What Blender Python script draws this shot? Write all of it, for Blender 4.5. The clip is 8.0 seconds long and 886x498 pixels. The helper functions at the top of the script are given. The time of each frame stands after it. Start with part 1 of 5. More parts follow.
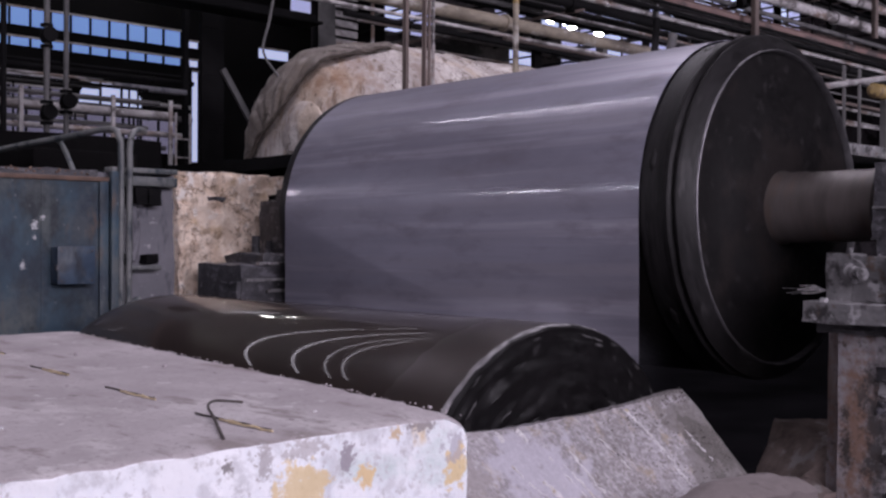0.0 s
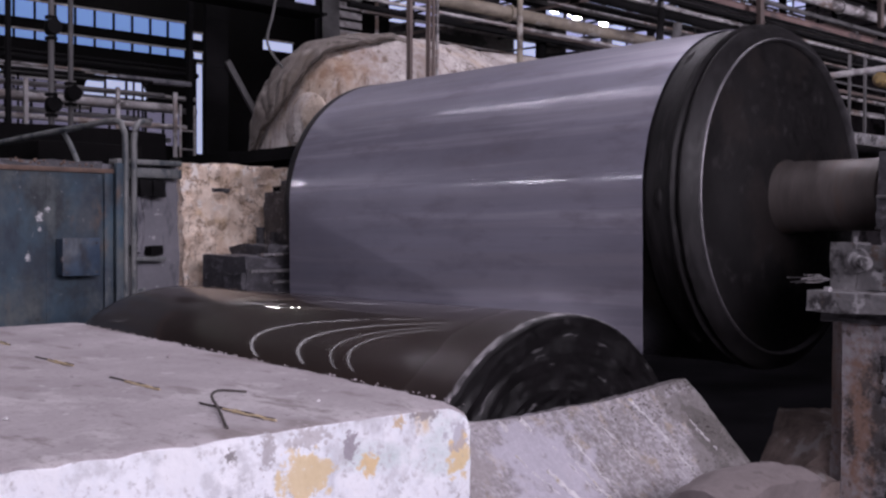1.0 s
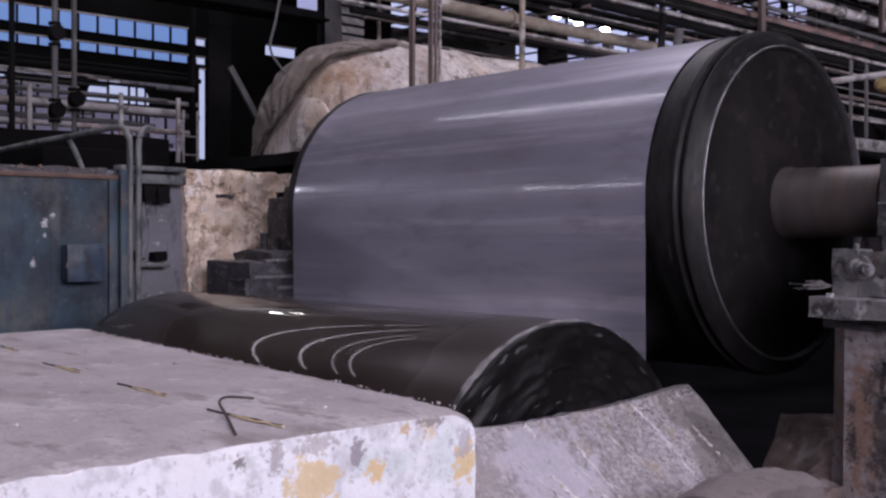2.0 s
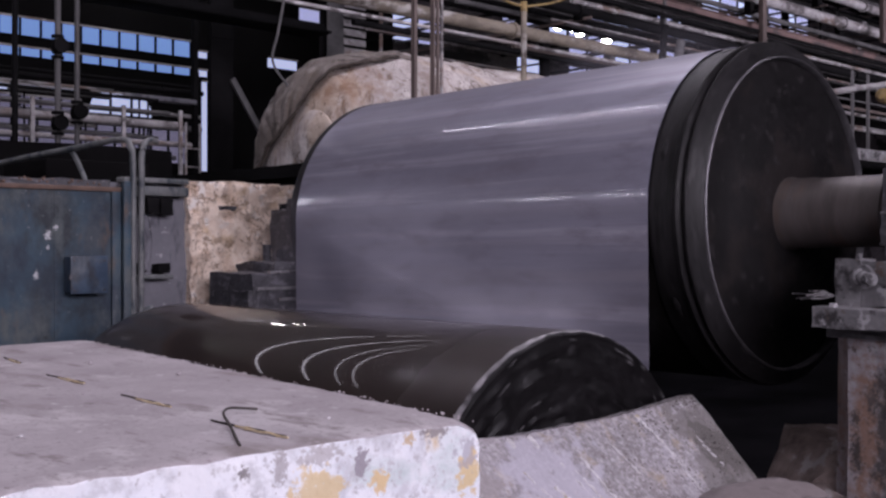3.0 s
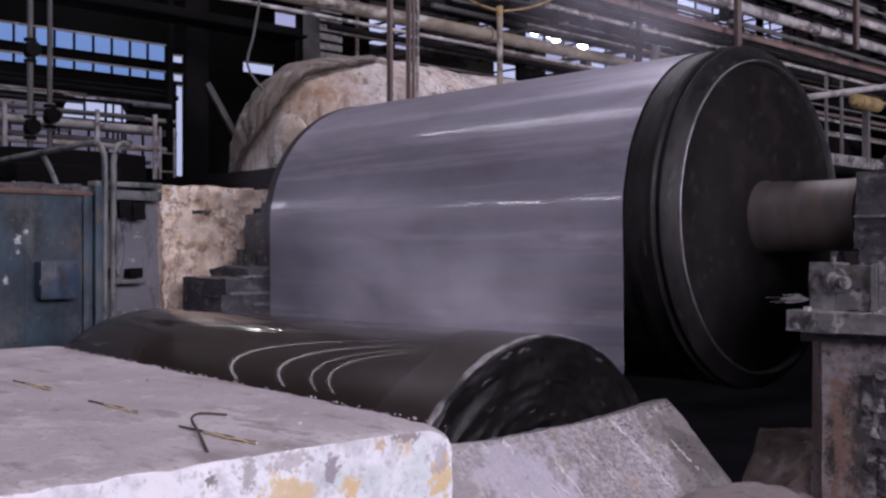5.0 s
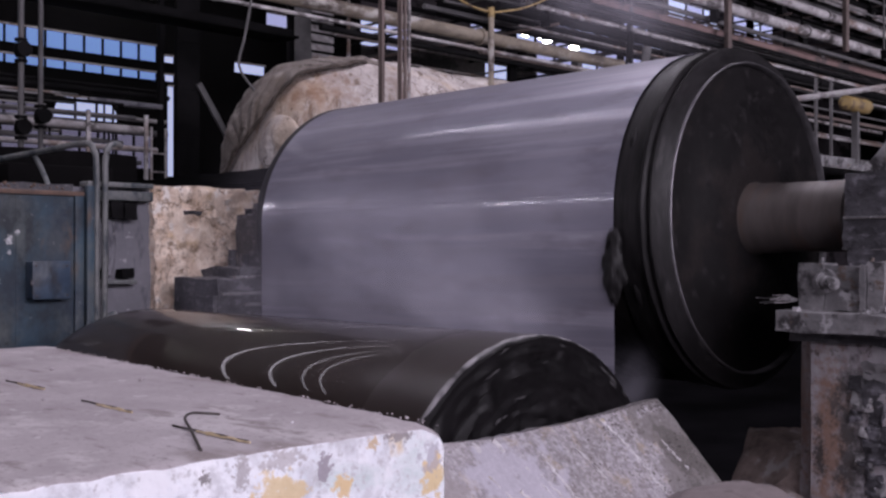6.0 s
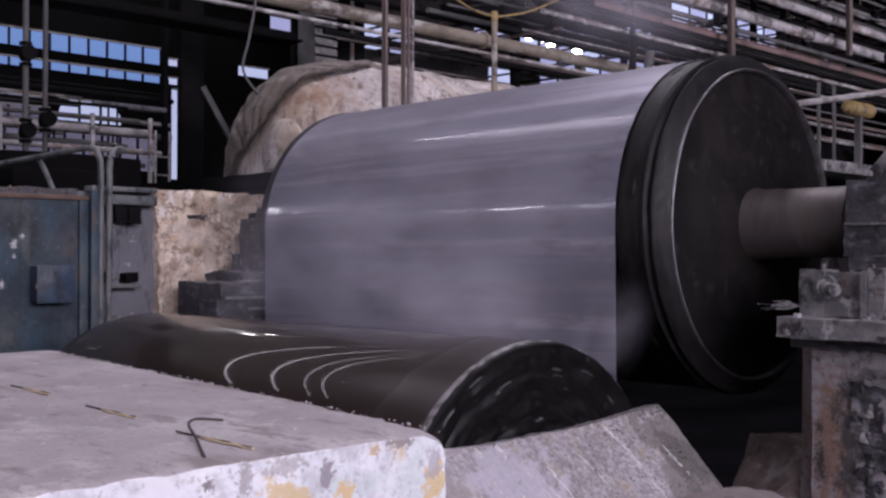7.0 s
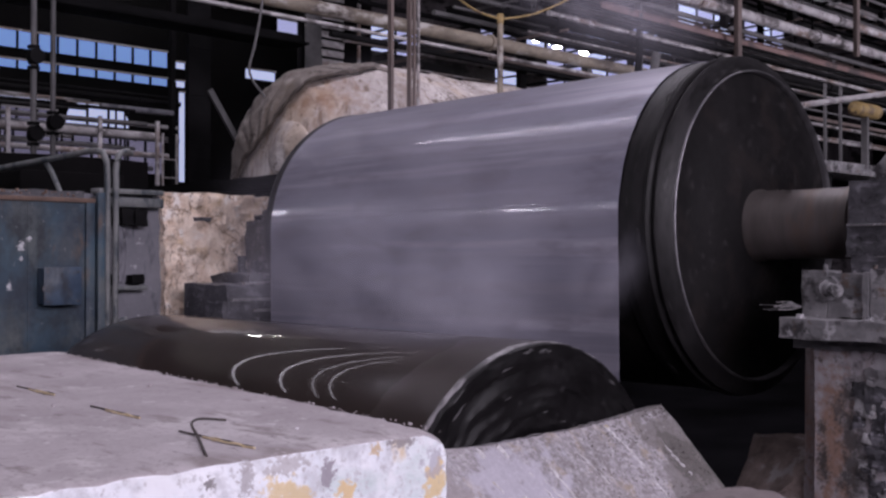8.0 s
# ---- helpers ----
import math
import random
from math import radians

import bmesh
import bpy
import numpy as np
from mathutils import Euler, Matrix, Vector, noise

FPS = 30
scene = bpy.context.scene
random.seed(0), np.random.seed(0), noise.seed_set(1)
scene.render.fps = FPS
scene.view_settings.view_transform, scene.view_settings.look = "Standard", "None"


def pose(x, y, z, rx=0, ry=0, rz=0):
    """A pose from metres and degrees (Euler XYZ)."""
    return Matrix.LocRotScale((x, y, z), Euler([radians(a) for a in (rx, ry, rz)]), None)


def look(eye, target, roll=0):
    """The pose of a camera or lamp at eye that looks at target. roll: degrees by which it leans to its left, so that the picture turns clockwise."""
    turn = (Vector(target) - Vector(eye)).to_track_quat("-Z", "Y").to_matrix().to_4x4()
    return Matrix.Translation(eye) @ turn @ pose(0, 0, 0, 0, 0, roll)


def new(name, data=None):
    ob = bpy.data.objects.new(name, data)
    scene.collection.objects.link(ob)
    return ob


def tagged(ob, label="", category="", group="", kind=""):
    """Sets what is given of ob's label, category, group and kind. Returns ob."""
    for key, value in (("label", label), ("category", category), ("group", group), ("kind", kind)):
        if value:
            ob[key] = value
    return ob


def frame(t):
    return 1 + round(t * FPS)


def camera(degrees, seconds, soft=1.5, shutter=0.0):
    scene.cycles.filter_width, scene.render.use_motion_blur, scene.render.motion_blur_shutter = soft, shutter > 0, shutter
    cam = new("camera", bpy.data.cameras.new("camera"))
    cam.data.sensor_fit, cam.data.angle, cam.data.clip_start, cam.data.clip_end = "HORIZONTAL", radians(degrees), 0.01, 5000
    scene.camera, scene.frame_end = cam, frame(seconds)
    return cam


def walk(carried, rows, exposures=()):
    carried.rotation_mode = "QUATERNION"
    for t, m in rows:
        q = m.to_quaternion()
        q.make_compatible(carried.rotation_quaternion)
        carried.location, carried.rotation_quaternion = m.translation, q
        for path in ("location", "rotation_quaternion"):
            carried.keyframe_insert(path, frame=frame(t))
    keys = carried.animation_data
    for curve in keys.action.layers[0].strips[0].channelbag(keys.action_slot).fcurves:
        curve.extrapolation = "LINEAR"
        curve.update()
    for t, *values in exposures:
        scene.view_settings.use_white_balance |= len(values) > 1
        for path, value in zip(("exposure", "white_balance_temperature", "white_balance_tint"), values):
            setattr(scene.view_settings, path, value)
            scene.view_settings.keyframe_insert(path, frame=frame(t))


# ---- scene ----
cam = camera(44.11, 8.0, soft=2.5, shutter=0.5)
walk(cam, [
    (0.0, pose(-5.852, -3.224, 2.612, 89.421, -0.340, -43.949)),
    (0.5, pose(-5.847, -3.225, 2.610, 89.178, -0.244, -43.741)),
    (1.0, pose(-5.848, -3.233, 2.606, 88.971, -0.165, -43.667)),
    (2.5, pose(-5.890, -3.249, 2.621, 89.489, -0.112, -43.531)),
    (3.0, pose(-5.886, -3.247, 2.613, 89.816, -0.014, -43.487)),
    (3.5, pose(-5.874, -3.243, 2.613, 90.000, -0.000, -43.578)),
    (4.0, pose(-5.847, -3.238, 2.610, 90.066, 0.031, -43.786)),
    (4.5, pose(-5.845, -3.230, 2.607, 90.087, 0.030, -44.238)),
    (6.0, pose(-5.868, -3.247, 2.604, 90.140, -0.016, -45.143)),
    (6.5, pose(-5.878, -3.259, 2.616, 90.150, -0.078, -45.163)),
    (7.0, pose(-5.884, -3.269, 2.621, 90.268, -0.119, -44.971)),
    (7.5, pose(-5.887, -3.289, 2.618, 90.384, -0.091, -44.742)),
    (8.0, pose(-5.885, -3.304, 2.617, 90.382, -0.033, -44.555)),
])

# ---- world and light ----
world = bpy.data.worlds.new("world")
scene.world = world
world.use_nodes = True
wn = world.node_tree.nodes
sky = wn.new("ShaderNodeTexSky")
sky.sky_type = "NISHITA"
sky.sun_disc = False
sky.sun_elevation = radians(38)
sky.sun_rotation = radians(200)
wn["Background"].inputs["Strength"].default_value = 0.12
world.node_tree.links.new(sky.outputs["Color"], wn["Background"].inputs["Color"])


def sky_lamp(eye, target, w, h, watts, color):
    """An area lamp standing in for the sky outside; no opening is built there."""
    data = bpy.data.lights.new("daylight", "AREA")
    data.shape, data.size, data.size_y, data.energy, data.color = "RECTANGLE", w, h, watts, color
    ob = new("daylight", data)
    ob.matrix_world = look(eye, target)
    return ob


COOL = (0.925, 0.845, 1.0)
sky_lamp((-5.0, -13.9, 7.0), (-3.0, 0.0, 2.0), 16.0, 4.5, 2550, COOL)
# unseen fill added to brighten the pipes on the right
east_fill = sky_lamp((24.0, -13.9, 6.0), (22.0, 10.0, 8.0), 16.0, 5.0, 1650, COOL)
east_fill.data.spread = radians(95)
# narrow roof slots: four across the hall, two along it
for y, w, e in ((16.5, 0.08, 14), (14.9, 0.08, 13), (13.85, 0.05, 7), (13.3, 0.05, 8)):
    sky_lamp((2.0, y, 12.1), (2.0, y, 0.0), 13.0, w, e, COOL)
sky_lamp((-2.0, 8.5, 12.1), (-2.0, 8.5, 0.0), 0.06, 5.8, 76, COOL)
sky_lamp((-2.7, 8.0, 12.1), (-2.7, 8.0, 0.0), 0.05, 4.0, 24, COOL)
sky_lamp((4.0, 17.9, 9.3), (4.0, 0.0, 9.3), 6.0, 0.05, 6, COOL)
# low slots in the far walls of the left bay
for x0, x1 in ((-13.4, -9.4), (-17.6, -15.4)):
    sky_lamp(((x0 + x1) / 2, 17.9, 7.35), ((x0 + x1) / 2, 0.0, 7.35), x1 - x0, 0.06, 140, COOL)
sky_lamp((-17.9, 13.9, 7.2), (0.0, 13.9, 7.2), 7.0, 0.06, 253, COOL)
# two broad unseen fills added to brighten vessel, drum and slab from above
sky_lamp((3.5, 4.0, 12.1), (3.5, 4.0, 0.0), 5.0, 3.0, 640, COOL)
sky_lamp((-6.0, -0.6, 12.1), (-6.0, -0.6, 0.0), 4.0, 8.0, 268, COOL)


# ---- materials ----
def surf(name, c1, c2, scale=3.0, rough=(0.6, 0.9), metal=0.0, bump=0.2, fine=40.0, stains=(), stretch=(1, 1, 1), coat=0.0, distance=0.01, spec=0.5, coat_rough=0.05, dry=None, blur=0.05, lap=None, cracks=(), spots=()):
    """A worn surface: two tones mixed by broad and fine grain, stains of their own colour, roughness and relief that follow the grain.
    stains: rows of (colour, scale, threshold, stretch)."""
    m = bpy.data.materials.new(name)
    m.use_nodes = True
    t, n = m.node_tree, m.node_tree.nodes
    b = n["Principled BSDF"]
    co = n.new("ShaderNodeTexCoord")
    mp = n.new("ShaderNodeMapping")
    mp.inputs["Scale"].default_value = stretch
    t.links.new(co.outputs["Object"], mp.inputs["Vector"])

    def grain(s, detail, vec):
        g = n.new("ShaderNodeTexNoise")
        g.inputs["Scale"].default_value, g.inputs["Detail"].default_value, g.inputs["Roughness"].default_value = s, detail, 0.62
        t.links.new(vec, g.inputs["Vector"])
        return g.outputs["Fac"]

    broad, small = grain(scale, 5, mp.outputs[0]), grain(fine, 4, mp.outputs[0])
    add = n.new("ShaderNodeMath")
    add.operation = "MULTIPLY_ADD"
    t.links.new(small, add.inputs[0])
    add.inputs[1].default_value = 0.4
    t.links.new(broad, add.inputs[2])
    ramp = n.new("ShaderNodeMapRange")
    ramp.inputs["From Min"].default_value, ramp.inputs["From Max"].default_value = 0.52, 0.88
    t.links.new(add.outputs[0], ramp.inputs["Value"])
    mix = n.new("ShaderNodeMix")
    mix.data_type = "RGBA"
    mix.inputs["A"].default_value, mix.inputs["B"].default_value = (*c1, 1), (*c2, 1)
    t.links.new(ramp.outputs[0], mix.inputs["Factor"])
    col = mix.outputs["Result"]
    for k, (colour, s, cut, st) in enumerate(stains):
        cut = 0.5 + (cut - 0.5) * 0.62
        sm = n.new("ShaderNodeMapping")
        sm.inputs["Scale"].default_value, sm.inputs["Location"].default_value = st, (7.3 * k + 1, 3.1 * k, 5.7 * k)
        t.links.new(co.outputs["Object"], sm.inputs["Vector"])
        g = grain(s, 6, sm.outputs[0])
        r = n.new("ShaderNodeMapRange")
        r.inputs["From Min"].default_value, r.inputs["From Max"].default_value = cut - blur / 2, cut + blur / 2 + 0.02
        t.links.new(g, r.inputs["Value"])
        mx = n.new("ShaderNodeMix")
        mx.data_type = "RGBA"
        mx.inputs["B"].default_value = (*colour, 1)
        t.links.new(col, mx.inputs["A"])
        t.links.new(r.outputs[0], mx.inputs["Factor"])
        col = mx.outputs["Result"]
    for k, (colour, s, width, st) in enumerate(cracks):
        # thin wandering lines: folds, cracks, scratches
        sm, thin, mx = n.new("ShaderNodeMapping"), n.new("ShaderNodeMapRange"), n.new("ShaderNodeMix")
        sm.inputs["Scale"].default_value, sm.inputs["Location"].default_value = st, (2.9 * k, 11.3 * k + 4, 1.7 * k)
        t.links.new(co.outputs["Object"], sm.inputs["Vector"])
        away, size = n.new("ShaderNodeMath"), n.new("ShaderNodeMath")
        away.operation, away.inputs[1].default_value, size.operation = "SUBTRACT", 0.5, "ABSOLUTE"
        t.links.new(grain(s, 4, sm.outputs[0]), away.inputs[0])
        t.links.new(away.outputs[0], size.inputs[0])
        thin.inputs["From Min"].default_value, thin.inputs["From Max"].default_value = width, width * 0.25
        t.links.new(size.outputs[0], thin.inputs["Value"])
        where, both = n.new("ShaderNodeMapRange"), n.new("ShaderNodeMath")
        where.inputs["From Min"].default_value, where.inputs["From Max"].default_value = 0.46, 0.56
        t.links.new(grain(s * 0.7 + 0.3, 2, co.outputs["Object"]), where.inputs["Value"])
        both.operation = "MULTIPLY"
        t.links.new(thin.outputs[0], both.inputs[0])
        t.links.new(where.outputs[0], both.inputs[1])
        mx.data_type = "RGBA"
        mx.inputs["B"].default_value = (*colour, 1)
        t.links.new(col, mx.inputs["A"])
        t.links.new(both.outputs[0], mx.inputs["Factor"])
        col = mx.outputs["Result"]
    for k, (colour, centre, size, strength, *soft) in enumerate(spots):
        half = soft[0] / 2 if soft else 0.2
        # one ragged patch of its own place and size
        sm, far, rag, edge, mx = n.new("ShaderNodeMapping"), n.new("ShaderNodeVectorMath"), n.new("ShaderNodeMath"), n.new("ShaderNodeMapRange"), n.new("ShaderNodeMix")
        sm.inputs["Scale"].default_value = [1 / q for q in size]
        sm.inputs["Location"].default_value = [-c / q for c, q in zip(centre, size)]
        t.links.new(co.outputs["Object"], sm.inputs["Vector"])
        far.operation, rag.operation, rag.inputs[1].default_value = "LENGTH", "MULTIPLY_ADD", 4.6
        t.links.new(sm.outputs[0], far.inputs[0])
        t.links.new(grain(1.5 / min(size), 12, co.outputs["Object"]), rag.inputs[0])
        t.links.new(far.outputs["Value"], rag.inputs[2])
        edge.inputs["From Min"].default_value, edge.inputs["From Max"].default_value = 3.30 + half, 3.30 - half
        edge.inputs["To Max"].default_value = strength
        t.links.new(rag.outputs[0], edge.inputs["Value"])
        mx.data_type = "RGBA"
        mx.inputs["B"].default_value = (*colour, 1)
        t.links.new(col, mx.inputs["A"])
        t.links.new(edge.outputs[0], mx.inputs["Factor"])
        col = mx.outputs["Result"]
    if lap:
        # paint lapping over the front edge, with a ragged border
        colour, y0 = lap
        pos = n.new("ShaderNodeSeparateXYZ")
        t.links.new(co.outputs["Object"], pos.inputs[0])
        rag, line = n.new("ShaderNodeMath"), n.new("ShaderNodeMapRange")
        rag.operation = "MULTIPLY_ADD"
        t.links.new(grain(7.0, 8, co.outputs["Object"]), rag.inputs[0])
        rag.inputs[1].default_value = -0.20
        t.links.new(pos.outputs["Y"], rag.inputs[2])
        for key, v in (("From Min", y0 - 0.10), ("From Max", y0 - 0.112), ("To Min", 0.0), ("To Max", 1.0)):
            line.inputs[key].default_value = v
        t.links.new(rag.outputs[0], line.inputs["Value"])
        mx = n.new("ShaderNodeMix")
        mx.data_type = "RGBA"
        mx.inputs["B"].default_value = (*colour, 1)
        t.links.new(col, mx.inputs["A"])
        t.links.new(line.outputs[0], mx.inputs["Factor"])
        col = mx.outputs["Result"]
    t.links.new(col, b.inputs["Base Color"])
    rr = n.new("ShaderNodeMapRange")
    rr.inputs["From Min"].default_value, rr.inputs["From Max"].default_value = 0.3, 0.7
    rr.inputs["To Min"].default_value, rr.inputs["To Max"].default_value = rough
    t.links.new(small, rr.inputs["Value"])
    t.links.new(rr.outputs[0], b.inputs["Roughness"])
    b.inputs["Metallic"].default_value = metal
    b.inputs["Coat Weight"].default_value, b.inputs["Coat Roughness"].default_value = coat, coat_rough
    if dry:
        # the wet coat thins out towards the dry end
        xyz = n.new("ShaderNodeSeparateXYZ")
        t.links.new(co.outputs["Object"], xyz.inputs[0])
        wob = n.new("ShaderNodeMath")
        wob.operation = "MULTIPLY_ADD"
        t.links.new(broad, wob.inputs[0])
        wob.inputs[1].default_value = 0.5
        t.links.new(xyz.outputs["Y"], wob.inputs[2])
        for socket, lo, hi in (("Coat Roughness", 0.40, coat_rough), ("Coat Weight", 0.30, coat)):
            fade = n.new("ShaderNodeMapRange")
            fade.interpolation_type = "SMOOTHERSTEP"
            fade.inputs["From Min"].default_value, fade.inputs["From Max"].default_value = dry
            fade.inputs["To Min"].default_value, fade.inputs["To Max"].default_value = lo, hi
            t.links.new(wob.outputs[0], fade.inputs["Value"])
            t.links.new(fade.outputs[0], b.inputs[socket])
    b.inputs["Specular IOR Level"].default_value = spec
    if bump:
        bp = n.new("ShaderNodeBump")
        bp.inputs["Strength"].default_value, bp.inputs["Distance"].default_value = bump, distance
        t.links.new(add.outputs[0], bp.inputs["Height"])
        t.links.new(bp.outputs[0], b.inputs["Normal"])
    return m


def glow(name, colour, strength):
    m = bpy.data.materials.new(name)
    m.use_nodes = True
    b = m.node_tree.nodes["Principled BSDF"]
    b.inputs["Base Color"].default_value = (*colour, 1)
    b.inputs["Emission Color"].default_value, b.inputs["Emission Strength"].default_value = (*colour, 1), strength
    return m


def glass(name, colour):
    m = bpy.data.materials.new(name)
    m.use_nodes = True
    b = m.node_tree.nodes["Principled BSDF"]
    b.inputs["Base Color"].default_value = (*colour, 1)
    b.inputs["Transmission Weight"].default_value, b.inputs["Roughness"].default_value, b.inputs["IOR"].default_value = 1.0, 0.12, 1.1
    return m


# the pale stretched streaks imitate highlight lines along the drum
WEB = surf("web_surface", (0.205, 0.199, 0.258), (0.267, 0.259, 0.33), 2.0, (0.36, 0.50), 0.25, 0.10, 14.0, stretch=(3, 0.10, 3), distance=0.004, coat=0.4, coat_rough=0.075, blur=0.22,
           stains=(((0.1908, 0.1823, 0.2332), 0.9, 0.54, (1.2, 0.6, 1.2)), ((0.4876, 0.4664, 0.5512), 1.7, 0.64, (3.0, 0.10, 3.0)), ((0.2438, 0.23, 0.2809), 2.4, 0.62, (3.4, 0.12, 3.4)), ((0.1802, 0.1643, 0.2067), 5.0, 0.70, (1.5, 0.5, 1.5))))
RUBBER = surf("wet_rubber", (0.014, 0.0085, 0.0072), (0.025, 0.0155, 0.0132), 1.2, (0.32, 0.42), 0.0, 0.03, 5.0, coat=0.72, distance=0.006, stretch=(1, 0.4, 1), dry=(0.45, 0.95), coat_rough=0.025, spec=0.3)
# the pale specks put glints into the colour of the torn end
RUBBER_END = surf("torn_rubber", (0.003, 0.0026, 0.003), (0.008, 0.007, 0.008), 7.0, (0.32, 0.6), 0.0, 0.7, 42.0, distance=0.008, spec=0.22, stains=(((0.03, 0.028, 0.03), 16.0, 0.74, (1, 1, 1)),))
COLLAR = surf("tarred_steel", (0.006, 0.0055, 0.006), (0.018, 0.0165, 0.018), 5.0, (0.38, 0.66), 0.0, 0.35, 30.0, stretch=(1, 3, 1), spec=0.22,
              stains=(((0.020, 0.0185, 0.020), 3.0, 0.60, (0.6, 4, 0.6)), ((0.032, 0.030, 0.0315), 9.0, 0.70, (0.6, 3, 0.6))))
FACE = surf("greasy_end", (0.005, 0.0045, 0.005), (0.011, 0.0098, 0.0105), 2.2, (0.5, 0.8), 0.0, 0.2, 24.0, spec=0.15,
            stains=(((0.014, 0.0115, 0.0115), 2.0, 0.56, (1, 1, 1)), ((0.02, 0.018, 0.019), 12.0, 0.68, (1, 1, 1))))
RIM = surf("polished_edge", (0.13, 0.125, 0.135), (0.26, 0.25, 0.265), 9.0, (0.42, 0.6), 0.8, 0.1, 40.0)
SHAFT = surf("dull_shaft", (0.085, 0.073, 0.07), (0.13, 0.113, 0.109), 3.0, (0.45, 0.7), 0.35, 0.12, 40.0, stretch=(1, 3, 1), blur=0.15,
             stains=(((0.075, 0.064, 0.062), 2.5, 0.60, (0.6, 3, 0.6)), ((0.12, 0.085, 0.07), 4.0, 0.68, (0.6, 2, 0.6))))
CONCRETE = surf("slab_concrete", (0.31, 0.275, 0.29), (0.45, 0.41, 0.43), 1.7, (0.75, 0.95), 0.0, 0.6, 55.0, distance=0.008,
                stains=(((0.25, 0.215, 0.215), 1.6, 0.62, (1, 0.45, 1)), ((0.50, 0.465, 0.48), 2.6, 0.62, (1, 0.7, 1)), ((0.27, 0.235, 0.24), 5.0, 0.66, (1.6, 0.5, 1)), ((0.54, 0.51, 0.53), 9.0, 0.74, (1, 1, 1)), ((0.16, 0.14, 0.14), 14.0, 0.76, (1.5, 0.6, 1)), ((0.36, 0.32, 0.335), 30.0, 0.64, (1, 1, 1)), ((0.24, 0.21, 0.215), 60.0, 0.70, (1, 1, 1))), lap=((0.64, 0.665, 0.72), -0.822))
WHITE = surf("whitewash", (0.78, 0.80, 0.86), (0.92, 0.92, 0.96), 5.0, (0.7, 0.9), 0.0, 0.9, 30.0, distance=0.014, blur=0.09,
             stains=(((0.62, 0.69, 0.70), 2.4, 0.66, (0.6, 1, 1.6)), ((0.52, 0.50, 0.54), 4.6, 0.74, (1, 1, 0.8)), ((0.66, 0.66, 0.70), 14.0, 0.60, (1, 1, 1)), ((0.58, 0.57, 0.60), 38.0, 0.64, (1, 1, 1)), ((0.66, 0.48, 0.24), 3.2, 0.80, (1.2, 1, 0.7)), ((0.86, 0.86, 0.90), 6.0, 0.60, (1, 1, 1)), ((0.34, 0.31, 0.31), 16.0, 0.74, (1, 1, 1))), spots=(((0.74, 0.57, 0.31), (-4.04, -0.8, 1.92), (0.075, 0.2, 0.065), 0.85), ((0.72, 0.56, 0.32), (-3.44, -0.8, 1.90), (0.05, 0.2, 0.06), 0.95), ((0.72, 0.52, 0.27), (-3.81, -0.8, 1.92), (0.03, 0.2, 0.028), 0.9),
                    ((0.36, 0.33, 0.37), (-3.877, -0.8, 1.98), (0.028, 0.2, 0.038), 1.0), ((0.36, 0.31, 0.31), (-4.03, -0.8, 2.025), (0.065, 0.2, 0.026), 0.6), ((0.34, 0.30, 0.31), (-4.165, -0.8, 2.01), (0.022, 0.2, 0.05), 0.7),
                    ((0.27, 0.25, 0.26), (-4.28, -0.8, 2.01), (0.016, 0.2, 0.016), 1.0), ((0.30, 0.27, 0.28), (-3.59, -0.8, 2.045), (0.05, 0.2, 0.022), 0.9), ((0.60, 0.42, 0.22), (-3.694, -0.8, 2.03), (0.018, 0.2, 0.018), 0.8), ((0.40, 0.37, 0.43), (-3.46, -0.8, 1.95), (0.04, 0.2, 0.04), 0.7)))
CHUTE = surf("scraped_chute", (0.218, 0.205, 0.216), (0.35, 0.33, 0.352), 3.0, (0.6, 0.9), 0.0, 0.8, 60.0, stretch=(1.8, 0.8, 0.8), distance=0.010, blur=0.26,
             stains=(((0.44, 0.415, 0.47), 2.4, 0.62, (2.0, 0.5, 0.5)), ((0.27, 0.24, 0.245), 4.0, 0.62, (1.6, 0.7, 0.7)), ((0.50, 0.47, 0.51), 9.0, 0.68, (2.2, 0.6, 0.6)), ((0.17, 0.15, 0.15), 18.0, 0.66, (1, 1, 1)), ((0.16, 0.142, 0.142), 40.0, 0.63, (1, 1, 1)), ((0.40, 0.31, 0.19), 9.0, 0.82, (1.5, 1, 1)), ((0.54, 0.51, 0.54), 48.0, 0.68, (1, 1, 1))),
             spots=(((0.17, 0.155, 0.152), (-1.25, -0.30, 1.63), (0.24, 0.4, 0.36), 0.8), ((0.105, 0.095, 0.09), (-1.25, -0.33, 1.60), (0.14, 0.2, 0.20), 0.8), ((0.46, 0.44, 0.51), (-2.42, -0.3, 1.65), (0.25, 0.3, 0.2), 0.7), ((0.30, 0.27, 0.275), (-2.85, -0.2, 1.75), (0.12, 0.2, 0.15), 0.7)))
RUBBLE = surf("brown_rubble", (0.085, 0.063, 0.057), (0.25, 0.197, 0.182), 4.0, (0.8, 1.0), 0.0, 0.8, 30.0, distance=0.02,
              stains=(((0.3, 0.275, 0.275), 6.0, 0.64, (1, 1, 1)),))
